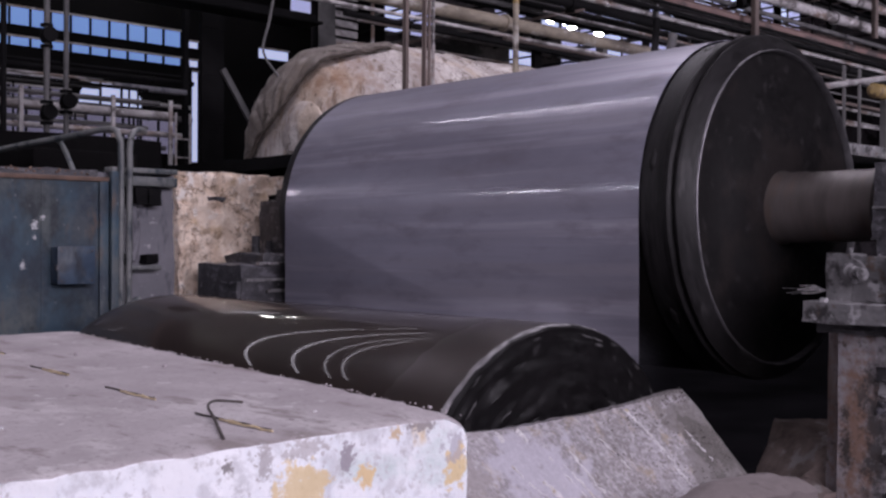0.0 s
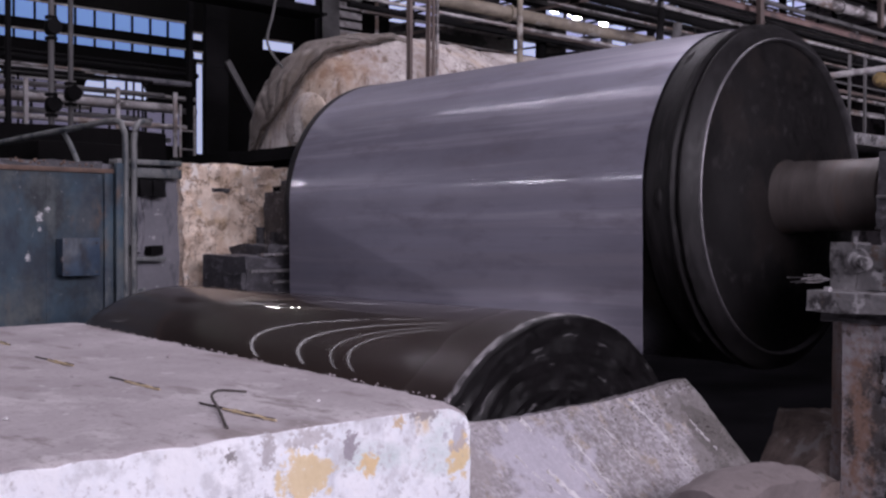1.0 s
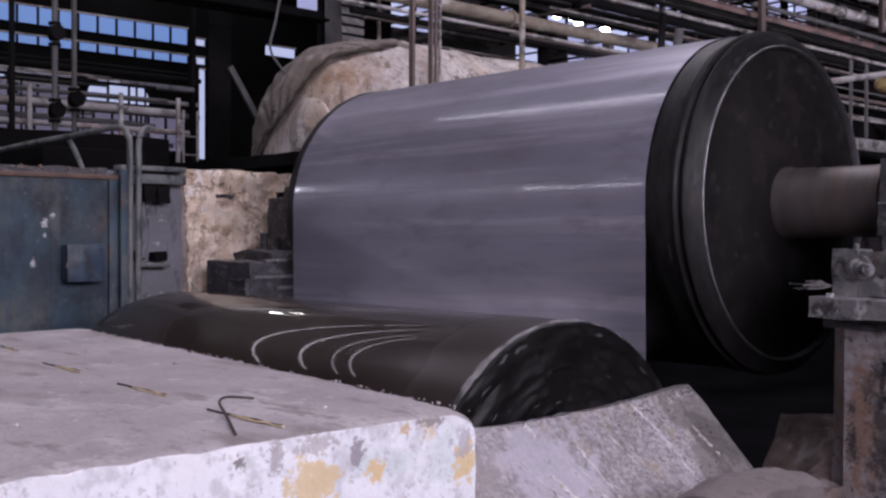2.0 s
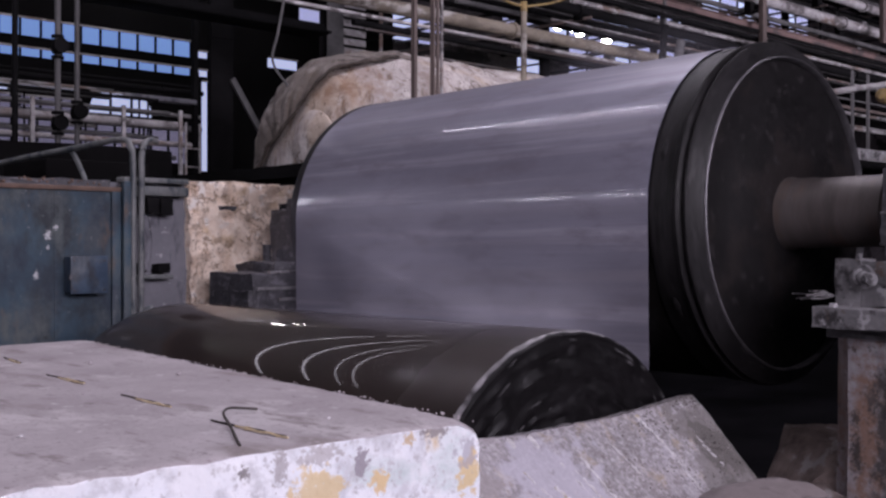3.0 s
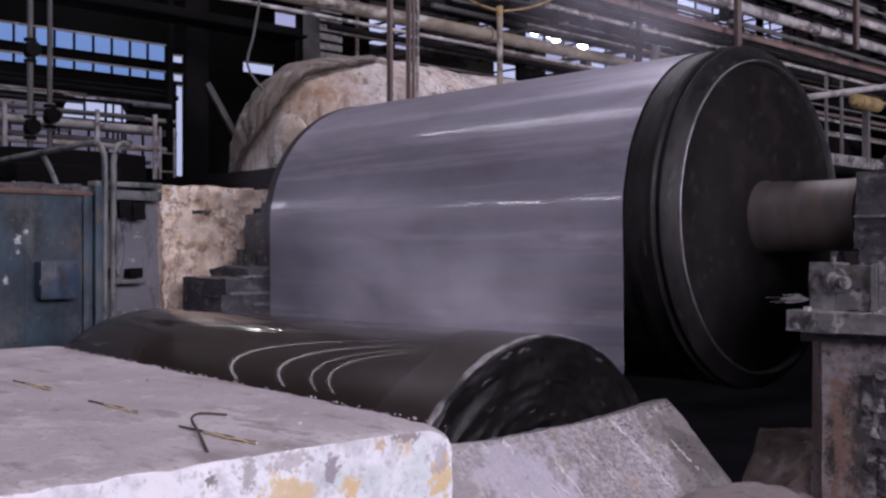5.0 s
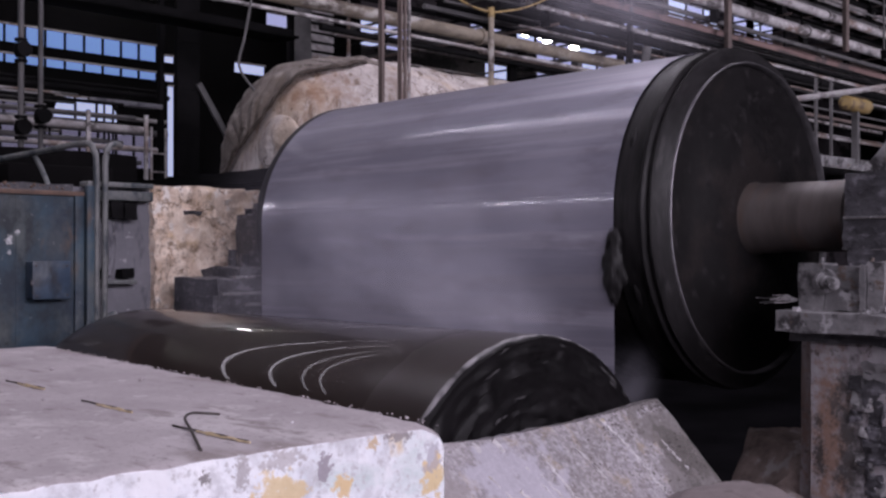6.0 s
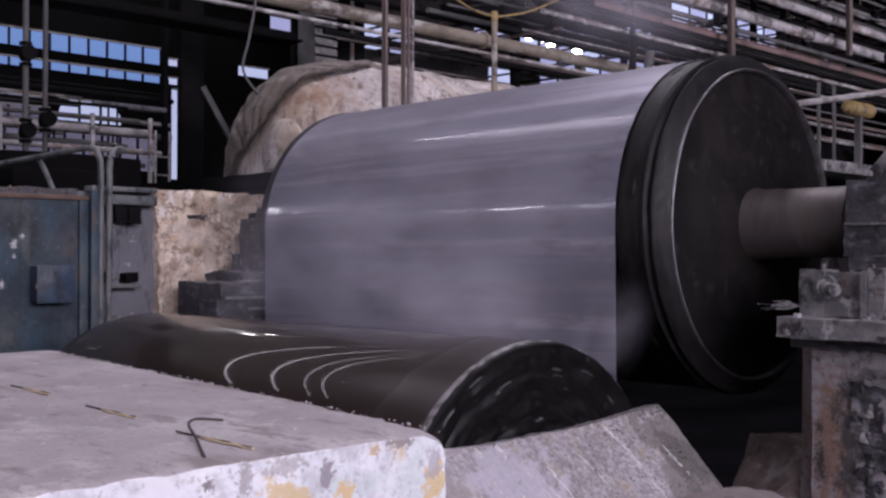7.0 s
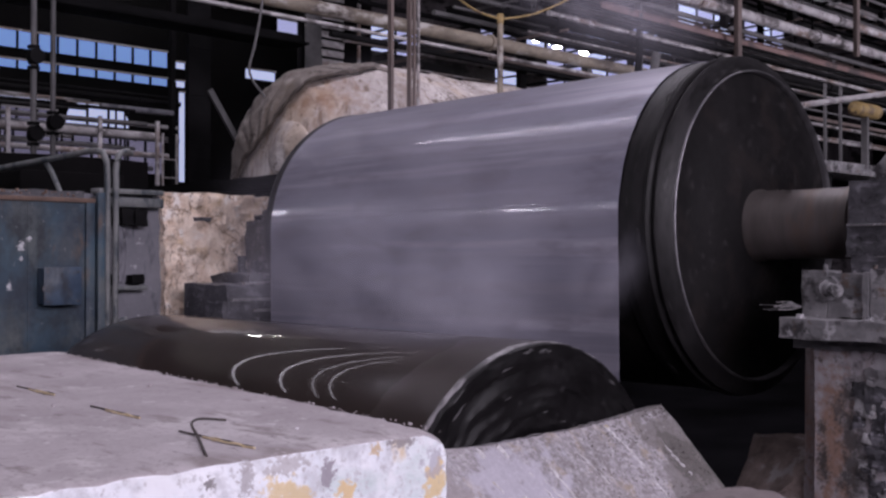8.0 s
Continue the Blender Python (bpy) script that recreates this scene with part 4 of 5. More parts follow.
for x, y in ((-0.70, -0.62), (-0.70, -0.98), (-0.70, -1.3)):
    part("flange_bolt", rodded((x, y, 2.30), (x, y, 2.325), 0.022, 6), IRON, flange)
for k in range(26):
    y, z, w = -0.93 + random.uniform(-0.07, 0.05), 1.05 + 0.037 * k + random.uniform(-0.02, 0.02), random.uniform(0.03, 0.08)
    part("scale_crust", rough(rocky((-0.630, y - w, z), (-0.608, y + w * 0.5, z + random.uniform(0.05, 0.11)), 0.022, 16, 6, 7.0 + k), 0.012, 45), IRON if k % 4 == 1 else GREASE, ped, "black flaking crust on the column")
fr = thing("frayed_wire", "pale frayed wire end caught on the bracket", "wire")
for k in range(11):
    z, r0 = 2.345 + 0.004 * k, random.uniform(0.04, 0.14)
    part("wire_strand", tube([(-0.55, -0.57 + 0.006 * k, 2.36), (-0.60, -0.52, z + random.uniform(-0.01, 0.01)), (-0.60 - r0 * 0.5, -0.54 + r0 + random.uniform(-0.03, 0.03), z + random.uniform(-0.02, 0.01))], 0.0028, 5), PIPE_L if k % 3 == 0 else IRON, fr)

hous = thing("bearing_housing", "dark greasy bearing housing on the pedestal", "bearing housing")
part("block", rough(rocky((-0.28, -1.5, 2.78), (0.75, -0.68, 3.02), 0.012, 8, 10, 1.0), 0.006, 25), GREASE, hous)
part("middle_block", rough(rocky((-0.27, -1.5, 2.62), (0.75, -0.67, 2.785), 0.015, 8, 8, 2.0), 0.008, 25), GREASE, hous)
part("lower_block", rough(rocky((-0.30, -1.4, 2.303), (0.72, -0.70, 2.63), 0.02, 9, 9, 4.0), 0.012, 22), GREASE, hous)
part("shim", boxed((-0.285, -1.4, 2.776), (-0.2, -0.665, 2.79), 0.003), IRON, hous)
part("shim", boxed((-0.292, -1.4, 2.612), (-0.2, -0.665, 2.625), 0.003), IRON, hous)
for k in range(3):
    part("bolt", rodded((-0.1 + 0.2 * k, -0.74, 3.0), (-0.1 + 0.2 * k, -0.74, 3.04), 0.028, 6), IRON, hous)
bm = rocky((-0.16, -1.4, 3.0), (0.5, -0.80, 3.26), 0.10, 4, 14, 9.0)
for v in bm.verts:
    if v.co.z > 3.05:
        v.co.z = 3.05 + (v.co.z - 3.05) * max(0.1, min(1.0, (-0.72 - v.co.y) * 5))
crust = tagged(mesh_object("slag_heap", rough(bm, 0.03, 14), IRON), "pale grey crusted slag heap on the bearing housing", "slag heap")

# ---- far end bearing, greasy blocks ----
fb = thing("far_bearing", "greasy black bearing blocks at the far drum end", "bearing housing")
part("block", rough(rocky((-0.66, 3.70, 2.36), (-0.25, 4.35, 2.90), 0.02, 7, 9, 1.0), 0.012, 20), GREASE, fb)
part("step_block", rough(rocky((-1.02, 3.74, 2.3), (-0.3, 4.3, 2.47), 0.03, 7, 9, 2.0), 0.02, 18), GREASE, fb)
part("base_block", rough(rocky((-1.27, 3.70, FLOOR_Z), (-0.2, 4.3, 2.40), 0.012, 5, 14, 3.0), 0.01, 14), GREASE, fb)
part("lug", rough(rocky((-1.30, 3.70, 2.14), (-0.95, 3.95, 2.27), 0.014, 9, 6, 3.0), 0.008, 24), GREASE, fb)
part("bolt", rodded((-0.80, 4.2, 2.4), (-0.80, 4.2, 2.62), 0.035, 8), GREASE, fb)
part("bolt", rodded((-0.68, 4.2, 2.4), (-0.68, 4.2, 2.58), 0.03, 8), GREASE, fb)
part("bolt", rodded((-1.0, 4.1, 2.4), (-1.0, 4.1, 2.49), 0.03, 8), GREASE, fb)
part("top_lug", rocky((-0.60, 3.8, 2.88), (-0.40, 4.2, 3.0), 0.02, 9, 4, 6.0), GREASE, fb)
# thin step plates, pale to put highlights on the block edges
for x0, z in ((-1.16, 2.40), (-1.24, 2.275), (-1.05, 2.19), (-1.20, 2.06)):
    part("step_plate", rough(rocky((x0, 3.665, z), (-0.38, 3.72, z + 0.022), 0.006, 14, 6, z), 0.003, 40), IRON, fb, "thin grey step plate, pale for the highlight on its edge")
part("shim", boxed((-0.86, 3.68, 2.325), (-0.35, 3.70, 2.345), 0.004), IRON, fb)

# ---- blue cabinet with its rails ----
cab = thing("steel_cabinet", "blue painted steel cabinet with chipped dirty paint", "cabinet")
bm = boxed((-6.2, 4.5, FLOOR_Z), (-1.95, 6.2, 3.03))
part("body", rough(bm, 0.0, 1), BLUE, cab)
part("top_angle", boxed((-6.22, 4.475, 3.02), (-1.93, 4.56, 3.055), 0.006), RUST, cab, "rusty top edge angle")
part("corner_angle", boxed((-2.01, 4.47, FLOOR_Z), (-1.94, 4.5, 3.02), 0.004), BLUE, cab)
part("seam", boxed((-2.452, 4.494, FLOOR_Z), (-2.444, 4.5, 3.0), 0.002), BLUE, cab)
jb = thing("junction_box", "small blue steel junction box on the cabinet front", "junction box")
part("body", boxed((-2.38, 4.38, 2.265), (-2.105, 4.497, 2.53), 0.008), BOXBLUE, jb)
lid = part("lid", boxed((-2.387, 4.365, 2.258), (-2.098, 4.381, 2.537), 0.005), BOXBLUE, jb)
part("latch", boxed((-2.40, 4.36, 2.36), (-2.38, 4.39, 2.40), 0.003), GREASE, lid)
for x, z in ((-2.36, 2.50), (-2.125, 2.50), (-2.36, 2.285), (-2.125, 2.285)):
    part("screw", rodded((x, 4.366, z), (x, 4.357, z), 0.008, 8), GREASE, lid)
part("lug", boxed((-2.105, 4.40, 2.38), (-2.075, 4.49, 2.46), 0.003), GREASE, jb)
junk = thing("scrap_heap", "dark rusty scrap and chain lying along the cabinet top", "scrap")
part("scrap_bed", rocky((-5.8, 4.6, 3.04), (-2.0, 5.1, 3.11), 0.05, 6, 20, 4.0), GREASE, junk)
bm = bmesh.new()
for k in range(90):
    x = -5.0 + k * 0.033
    bmesh.ops.create_icosphere(bm, subdivisions=1, radius=random.uniform(0.006, 0.014), matrix=pose(x, 4.60 + random.uniform(-0.04, 0.05), 3.075 + random.uniform(0, 0.03)))
tagged(part("rust_bits", rough(bm, 0.012, 40), RUST, junk, "rusty bits"), kind="stuff")
rail = thing("hand_rail", "bent grey steel tube hand rail beside the cabinet", "hand rail")
part("rail_tube", tube([(-1.84, 4.47, 1.55), (-1.84, 4.47, 2.4), (-1.84, 4.47, 3.2), (-1.845, 4.50, 3.37), (-1.86, 4.62, 3.435), (-1.88, 5.2, 3.42), (-1.92, 6.2, 3.39), (-1.95, 7.4, 3.34)], 0.024, 12), TUBE, rail)
part("rail_tube", tube([(-1.78, 4.46, 1.55), (-1.78, 4.46, 2.2), (-1.775, 4.46, 3.1), (-1.77, 4.47, 3.28), (-1.73, 4.50, 3.40), (-1.64, 4.56, 3.44), (-1.56, 4.62, 3.435)], 0.024, 12), TUBE, rail)
part("brace_tube", tube([(-1.86, 5.5, 3.40), (-1.90, 5.3, 3.30), (-1.92, 5.1, 3.12), (-1.92, 5.05, 3.0)], 0.02, 8), TUBE, rail)
part("rail_post", boxed((-1.93, 4.44, FLOOR_Z), (-1.87, 4.49, 3.1), 0.005), BLUE, rail, "chipped blue flat post")
part("bottom_bend", tube([(-1.78, 4.46, 1.56), (-1.77, 4.45, 1.9), (-1.76, 4.44, 2.1), (-1.70, 4.42, 2.13)], 0.022, 10), TUBE, rail)

# ---- grey panel and crumbled insulation block ----
pan = thing("grey_panel", "grey steel panel with clamp bars", "panel", (-0.095, -0.10, 0))
part("plate", boxed((-1.92, 4.72, FLOOR_Z), (-1.195, 4.86, 3.10)), PANEL, pan)
part("bar", boxed((-1.80, 4.60, 3.00), (-1.24, 4.72, 3.075), 0.01), TUBE, pan)
part("bar", boxed((-1.80, 4.60, 3.10), (-1.24, 4.74, 3.14), 0.008), TUBE, pan)
part("bar", boxed((-1.76, 4.60, 2.35), (-1.38, 4.70, 2.385), 0.008), TUBE, pan)
for x in (-1.70, -1.56, -1.44):
    part("clamp", rocky((x - 0.05, 4.60, 2.86), (x + 0.05, 4.72, 2.985), 0.015, 12, 3, x), DARK, pan)
for x in (-1.68, -1.46):
    part("clamp", rocky((x - 0.05, 4.61, 2.40), (x + 0.05, 4.72, 2.47), 0.015, 12, 3, x), DARK, pan)
part("rib", tube([(-1.60, 4.70, 2.88), (-1.56, 4.69, 2.65), (-1.58, 4.70, 2.42)], 0.038, 8), PANEL, pan)
ins = thing("insulation_block", "crumbled beige insulation block with a torn edge", "insulation")
bm = boxed((-1.30, 4.55, FLOOR_Z), (-0.42, 5.6, 3.14))
bmesh.ops.subdivide_edges(bm, edges=bm.edges[:], cuts=56, use_grid_fill=True)
for v in bm.verts:
    q = v.co * 5
    near = noise.voronoi(Vector((v.co.x * 7, v.co.y * 7, v.co.z * 7)) + 0.35 * Vector((noise.noise(q * 2), 0, noise.noise(q * 2 + Vector((7, 1, 4))))))[0]
    v.co.y -= 0.04 * min(1.0, (near[1] - near[0]) * 2.0) * (1 if v.co.y < 4.6 else 0) - 0.03
    v.co += Vector((0.022 * noise.fractal(q, 1.0, 2.0, 4), 0.03 * noise.fractal(q + Vector((9, 2, 1)), 1.0, 2.0, 4), 0.014 * noise.fractal(q + Vector((3, 8, 1)), 1.0, 2.0, 3)))
part("block", bm, PLASTER, ins)
part("ledge", rocky((-0.60, 4.56, 2.98), (-0.28, 5.4, 3.13), 0.025, 7, 7, 2.0), PLASTER, ins, "pale broken ledge")
part("crack", rocky((-1.02, 4.525, 2.90), (-0.88, 4.57, 2.94), 0.02, 14, 5, 1.0), GREASE, ins)

# ---- lagged vessel behind the drum ----
ves = thing("lagged_vessel", "big domed vessel in stained beige lagging under grey cloth", "vessel")


def lag(a, y, r):
    p = Vector((math.cos(a) * r, math.sin(a) * r, y))
    f = 0.05 * noise.fractal(p * 1.1, 1.0, 2.0, 4) + 0.05 * abs(noise.noise(Vector((a * 5, y * 0.8, 1)))) + 0.03 * abs(noise.noise(Vector((a * 2.2 + y * 3, y * 2.2 - a, 4)))) + 0.012 * noise.noise(p * 7)
    return y + 0.05 * noise.noise(p * 1.3), r + f


def hood(profile, material, name, label, at):
    bm = lathe(dense(profile, 6), 200, lag)
    bmesh.ops.delete(bm, geom=[v for v in bm.verts if v.co.z < -0.12], context="VERTS")
    for v in bm.verts:
        if v.co.z < 0.1:
            v.co.z += 0.06 * noise.noise(v.co * 3)
    return part(name, bm, material, ves, label, at)


AT = pose(2.72, 8.8, 3.72, 0, 0, -90)
hood([(0.0, 0.0), (0.03, 0.45), (0.12, 0.9), (0.30, 1.18), (0.55, 1.36), (0.9, 1.50), (1.3, 1.60), (1.8, 1.64), (2.4, 1.63), (3.2, 1.62), (4.2, 1.62), (5.6, 1.60), (6.6, 1.58)], LAGGING, "lagging", "stained beige lagging", AT)
HEM = ((-0.2, -0.95), (0.0, -0.66), (0.27, -0.36), (0.42, -0.10), (0.60, 0.07), (0.78, 0.20), (1.03, 0.38), (1.27, 0.63), (1.42, 0.77), (1.58, 0.81), (2.2, 0.84))


def hem(z):
    for (z0, x0), (z1, x1) in zip(HEM, HEM[1:]):
        if z <= z1:
            return x0 + (x1 - x0) * max(0.0, (z - z0) / (z1 - z0)) + 0.05 * noise.noise(Vector((z * 3, 1, 2)))
    return 0.84


def drape(a, y, r):
    """Cloth hanging over the lagging in deep folds that run down from its crown."""
    y, r = lag(a, y, r)
    fold = abs(noise.noise(Vector((a * 4.2, y * 0.7, 7)))) * 0.05 + abs(noise.noise(Vector((a * 2.6 + y * 4, y * 1.5 - a, 3)))) * 0.07
    return y - fold * min(1.0, r), r + 0.4 * fold - 0.03


bm = lathe(dense([(-0.05, 0.0), (-0.02, 0.47), (0.07, 0.94), (0.25, 1.22), (0.5, 1.42), (0.75, 1.52), (0.95, 1.58), (1.2, 1.64), (1.6, 1.68)], 8), 280, drape)
bmesh.ops.delete(bm, geom=[v for v in bm.verts if v.co.z < -0.16 or v.co.x > hem(v.co.z)], context="VERTS")
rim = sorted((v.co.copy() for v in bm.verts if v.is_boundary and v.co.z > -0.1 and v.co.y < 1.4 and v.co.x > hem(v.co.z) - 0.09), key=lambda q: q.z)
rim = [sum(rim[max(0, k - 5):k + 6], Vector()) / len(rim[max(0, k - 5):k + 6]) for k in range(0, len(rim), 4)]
# dark tube put in for the shadow line along the cloth's edge
part("cloth_fold", rough(tube([q + Vector((0.01, -0.012, 0.01)) for q in rim], 0.026, 8), 0.03, 7), FOLD_SHADE, ves, "fold along the cloth edge, coloured dark for its shadow line", AT)
cl = part("cloth", bm, TARP, ves, "grey draped cloth cover", AT)
cl.modifiers.new("thickness", "SOLIDIFY").thickness = 0.02
bulge = bmesh.new()
bmesh.ops.create_icosphere(bulge, subdivisions=5, radius=1.0)
for v in bulge.verts:
    v.co = Vector((v.co.x * 0.44, v.co.y * 0.11, v.co.z * 0.40))
part("torn_lagging", rough(rough(bulge, 0.07, 2.6, 2.0), 0.012, 9), LAGGING, ves, "pale torn lump of lagging below the cloth", AT @ Matrix.Translation((0.50, 0.02, 0.25)))
# near-black blocks added for the dark void below the hood
part("void_rim", rocky((1.95, 7.05, 3.45), (8.4, 10.5, 3.6), 0.03, 2, 10, 2.0), DARK, ves)
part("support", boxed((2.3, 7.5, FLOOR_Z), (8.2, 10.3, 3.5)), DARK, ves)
for x, w, m, lab in ((3.345, 0.05, BEAM, "brown steel post"), (3.665, 0.03, BEAM, "brown steel post")):
    po = thing("steel_post", "thin brown steel post before the lagged vessel", "post", group="posts before the vessel")
    part("flange", boxed((x - w / 2, 6.98, FLOOR_Z), (x + w / 2, 7.0, 9.0), 0.004), m, po)
    part("flange", boxed((x - w / 2, 7.03, FLOOR_Z), (x + w / 2, 7.05, 9.0), 0.004), m, po)
    part("post_web", boxed((x - 0.01, 7.0, FLOOR_Z), (x + 0.01, 7.03, 9.0)), m, po)
for x in (3.72, 3.79):
    tagged(mesh_object("riser_pipe", rodded((x, 6.98, FLOOR_Z), (x, 6.98, 9.0), 0.023, 10), PIPE_L if x > 3.75 else BEAM), "thin upright riser pipe beside a steel post", "pipe", "riser pipes")

yp = thing("yellow_post", "weathered yellow post holding slack yellow cables", "post")
part("pole", rodded((5.38, 7.0, FLOOR_Z), (5.38, 7.0, 5.98), 0.042, 10), PIPE_Y, yp)
part("cap", rodded((5.38, 7.0, 5.86), (5.38, 7.0, 6.0), 0.047, 10), YELLOW, yp, "bright yellow top")
part("cable", tube([(5.35, 7.0, 5.93), (4.9, 7.0, 5.97), (4.4, 7.0, 6.15), (3.6, 7.0, 6.6)], 0.016, 6), YELLOW, yp)
part("cable", tube([(5.40, 7.0, 5.93), (6.0, 7.0, 6.08), (6.6, 7.0, 6.32), (7.6, 7.0, 6.8)], 0.016, 6), YELLOW, yp)

# ---- pipe racks: rows of (y, z, x0, x1, radius, material, label) ----
RUNS = [(10.0, 6.43, 1.5, 24, 0.115, PIPE_Y, "thick ochre pipe run"), (9.97, 6.20, 1.5, 24, 0.032, PIPE_L, "thin pale pipe run"), (9.8, 6.02, 4.6, 20, 0.05, DARK, "near-black pipe run"),
        (10.0, 7.41, 9.0, 34, 0.085, PIPE_D, "dark grey pipe run"), (10.1, 8.33, 14, 36, 0.13, PIPE_L, "thick pale pipe run"), (10.0, 8.88, 15, 36, 0.11, PIPE_L, "thick pale pipe run"),
        (10.0, 7.22, 10, 34, 0.055, PIPE_L, "thin pale pipe run"), (9.7, 6.95, 8.5, 26, 0.09, DARK, "near-black pipe run"), (10.4, 8.05, 10, 36, 0.06, PIPE_D, "dark pipe run"),
        (10.6, 7.75, 8, 36, 0.07, DARK, "near-black pipe run"), (10.5, 9.25, 14, 38, 0.08, PIPE_D, "dark pipe run"), (10.6, 9.6, 16, 38, 0.10, PIPE_L, "pale pipe run"), (10.5, 8.6, 12, 38, 0.05, PIPE_D, "dark pipe run"),
        (13.0, 4.60, -3, 3.45, 0.065, PIPE_L, "pale pipe run"), (13.1, 4.30, -3, 3.75, 0.045, PIPE_L, "thin pale pipe run"), (13.2, 4.82, -3, 3.4, 0.035, PIPE_D, "dark pipe run"), (13.4, 5.05, -3, 3.3, 0.03, DARK, "near-black pipe run"),
        (15.8, 5.62, -3, 5.6, 0.05, DARK, "near-black pipe run"), (15.8, 5.40, -3, 5.3, 0.03, PIPE_D, "dark pipe run"), (15.9, 5.74, -3, 5.6, 0.03, DARK, "near-black pipe run"), (16.2, 4.95, -3, 5.8, 0.06, PIPE_D, "dark pipe run"), (16.2, 5.2, -3, 5.8, 0.04, PIPE_L, "thin pale pipe run"), (13.6, 4.44, -3, 3.4, 0.03, PIPE_D, "dark pipe run")]
for y, z, x0, x1, r, m, lab in RUNS:
    ob = thing("pipe_run", lab + " high in the hall", "pipe", group="overhead pipe runs")
    if y < 12:
        x1 = 42.0 if z > 6.5 else 15.0
    else:
        x0 = -18.0
    pipe = part("pipe", rodded((x0, y, z), (x1, y, z), r, 14), m, ob)
    k = x0 + 1.3
    while k < x1:
        part("pipe_flange", rodded((k, y, z), (k + 0.05, y, z), r * 1.35, 12), m, pipe)
        k += 5.2 + 3 * r
for z, x0, x1, y, m, h, lab in ((7.58, 11.5, 36, 9.9, PIPE_R, 0.17, "red-brown steel beam"), (7.0, 8.0, 30, 10.7, DARK, 0.26, "near-black steel beam"), (8.0, 6.0, 36, 11.4, DARK, 0.3, "near-black steel beam"), (9.0, 10, 38, 11.2, PIPE_D, 0.22, "dark steel beam"), (9.9, 10, 38, 11.0, DARK, 0.3, "near-black steel beam")):
    ob = thing("crane_beam", lab + " above the pipes", "beam", group="overhead beams")
    part("top_flange", boxed((x0, y - 0.07, z + h / 2 - 0.02), (x1, y + 0.07, z + h / 2), 0.003), m, ob)
    part("bottom_flange", boxed((x0, y - 0.07, z - h / 2), (x1, y + 0.07, z - h / 2 + 0.02), 0.003), m, ob)
    part("beam_web", boxed((x0, y - 0.015, z - h / 2 + 0.02), (x1, y + 0.015, z + h / 2 - 0.02)), m, ob)
for x, y, w, m in ((16.17, 9.6, 0.17, BEAM), (22.16, 9.6, 0.17, BEAM), (12.8, 9.9, 0.08, PIPE_D), (19.5, 10.9, 0.16, DARK), (10.6, 11.2, 0.2, DARK), (27.5, 10.8, 0.16, DARK), (14.3, 11.2, 0.12, DARK)):
    ob = thing("rack_post", "steel post carrying the overhead pipes", "post", group="pipe rack posts")
    part("post_web", boxed((x - w / 2, y - 0.06, 7.9 if x == 22.16 else FLOOR_Z), (x + w / 2, y + 0.06, 12.3), 0.01), m, ob)

# smaller runs, brackets and cable trays among the pipes
random.seed(5)
for k in range(34):
    y, z, r = random.uniform(9.4, 12.4), random.uniform(6.0, 11.2), random.choice((0.02, 0.028, 0.04, 0.05))
    ob = thing("service_pipe", "thin grimy service pipe among the larger runs", "pipe", group="small service pipes")
    part("pipe", rodded((random.uniform(6, 16), y, z), (42, y, z), r, 8), random.choice((PIPE_D, PIPE_D, DARK, BEAM, PIPE_L)), ob)
for k in range(46):
    x, y = random.uniform(9, 34), random.uniform(9.5, 11.8)
    z = 5.6 + (x - 8) * 0.13 + random.uniform(0, 2.4)
    h = random.uniform(0.25, 1.1)
    ob = thing("pipe_hanger", "grimy steel hanger strap of the pipe rack", "hanger", group="pipe hangers")
    part("strap", boxed((x - 0.03, y - 0.02, z), (x + 0.03, y + 0.02, 12.3), 0.004) if k % 3 == 0 else boxed((x - 0.02, y - 0.3, z), (x + 0.02, 18.0, z + 0.05), 0.004), random.choice((PIPE_D, DARK, BEAM)), ob)
    part("clip", rocky((x - 0.10, y - 0.10, z), (x + 0.10, y + 0.06, z + 0.12 + h * 0.2), 0.03, 5, 3, k), random.choice((PIPE_D, DARK, IRON)), ob)

for k in range(26):
    y, z = random.uniform(14.8, 17.4), random.uniform(4.3, 5.5)
    x0 = random.uniform(-2, 4.5)
    ob = thing("bay_pipe", "grimy pipe piece in the dim bay behind", "pipe", group="pipes of the dim bay")
    part("pipe", rodded((x0, y, z), (x0 + random.uniform(0.5, 2.2), y, z), random.uniform(0.02, 0.05), 8), random.choice((PIPE_D, PIPE_L, PANEL)), ob)
    part("support", rodded((x0 + 0.3, y, FLOOR_Z), (x0 + 0.3, y, z), 0.02, 6), DARK, ob)

# ---- left bay: columns, risers and valves ----
for x, y, w, d in ((4.95, 15.0, 0.10, 0.10), (5.52, 15.0, 0.50, 0.10), (8.20, 15.0, 0.42, 0.3)):
    ob = thing("hall_column", "near-black steel hall column", "column", group="hall columns")
    part("column_flange", boxed((x - w / 2, y - d / 2, FLOOR_Z), (x + w / 2, y - d / 2 + 0.04, 12.3), 0.005), DARK if x < 8 else PIPE_D, ob)
    part("column_flange", boxed((x - w / 2, y + d / 2 - 0.04, FLOOR_Z), (x + w / 2, y + d / 2, 12.3), 0.005), DARK, ob)
    part("column_web", boxed((x - 0.02, y - d / 2 + 0.04, FLOOR_Z), (x + 0.02, y + d / 2 - 0.04, 12.3)), DARK, ob)
    for k in range(7):
        part("batten", boxed((x - w / 2, y - d / 2 - 0.02, 3 + k * 0.9), (x + w / 2, y - d / 2, 3.2 + k * 0.9)), DARK if x < 8 else PIPE_D, ob)
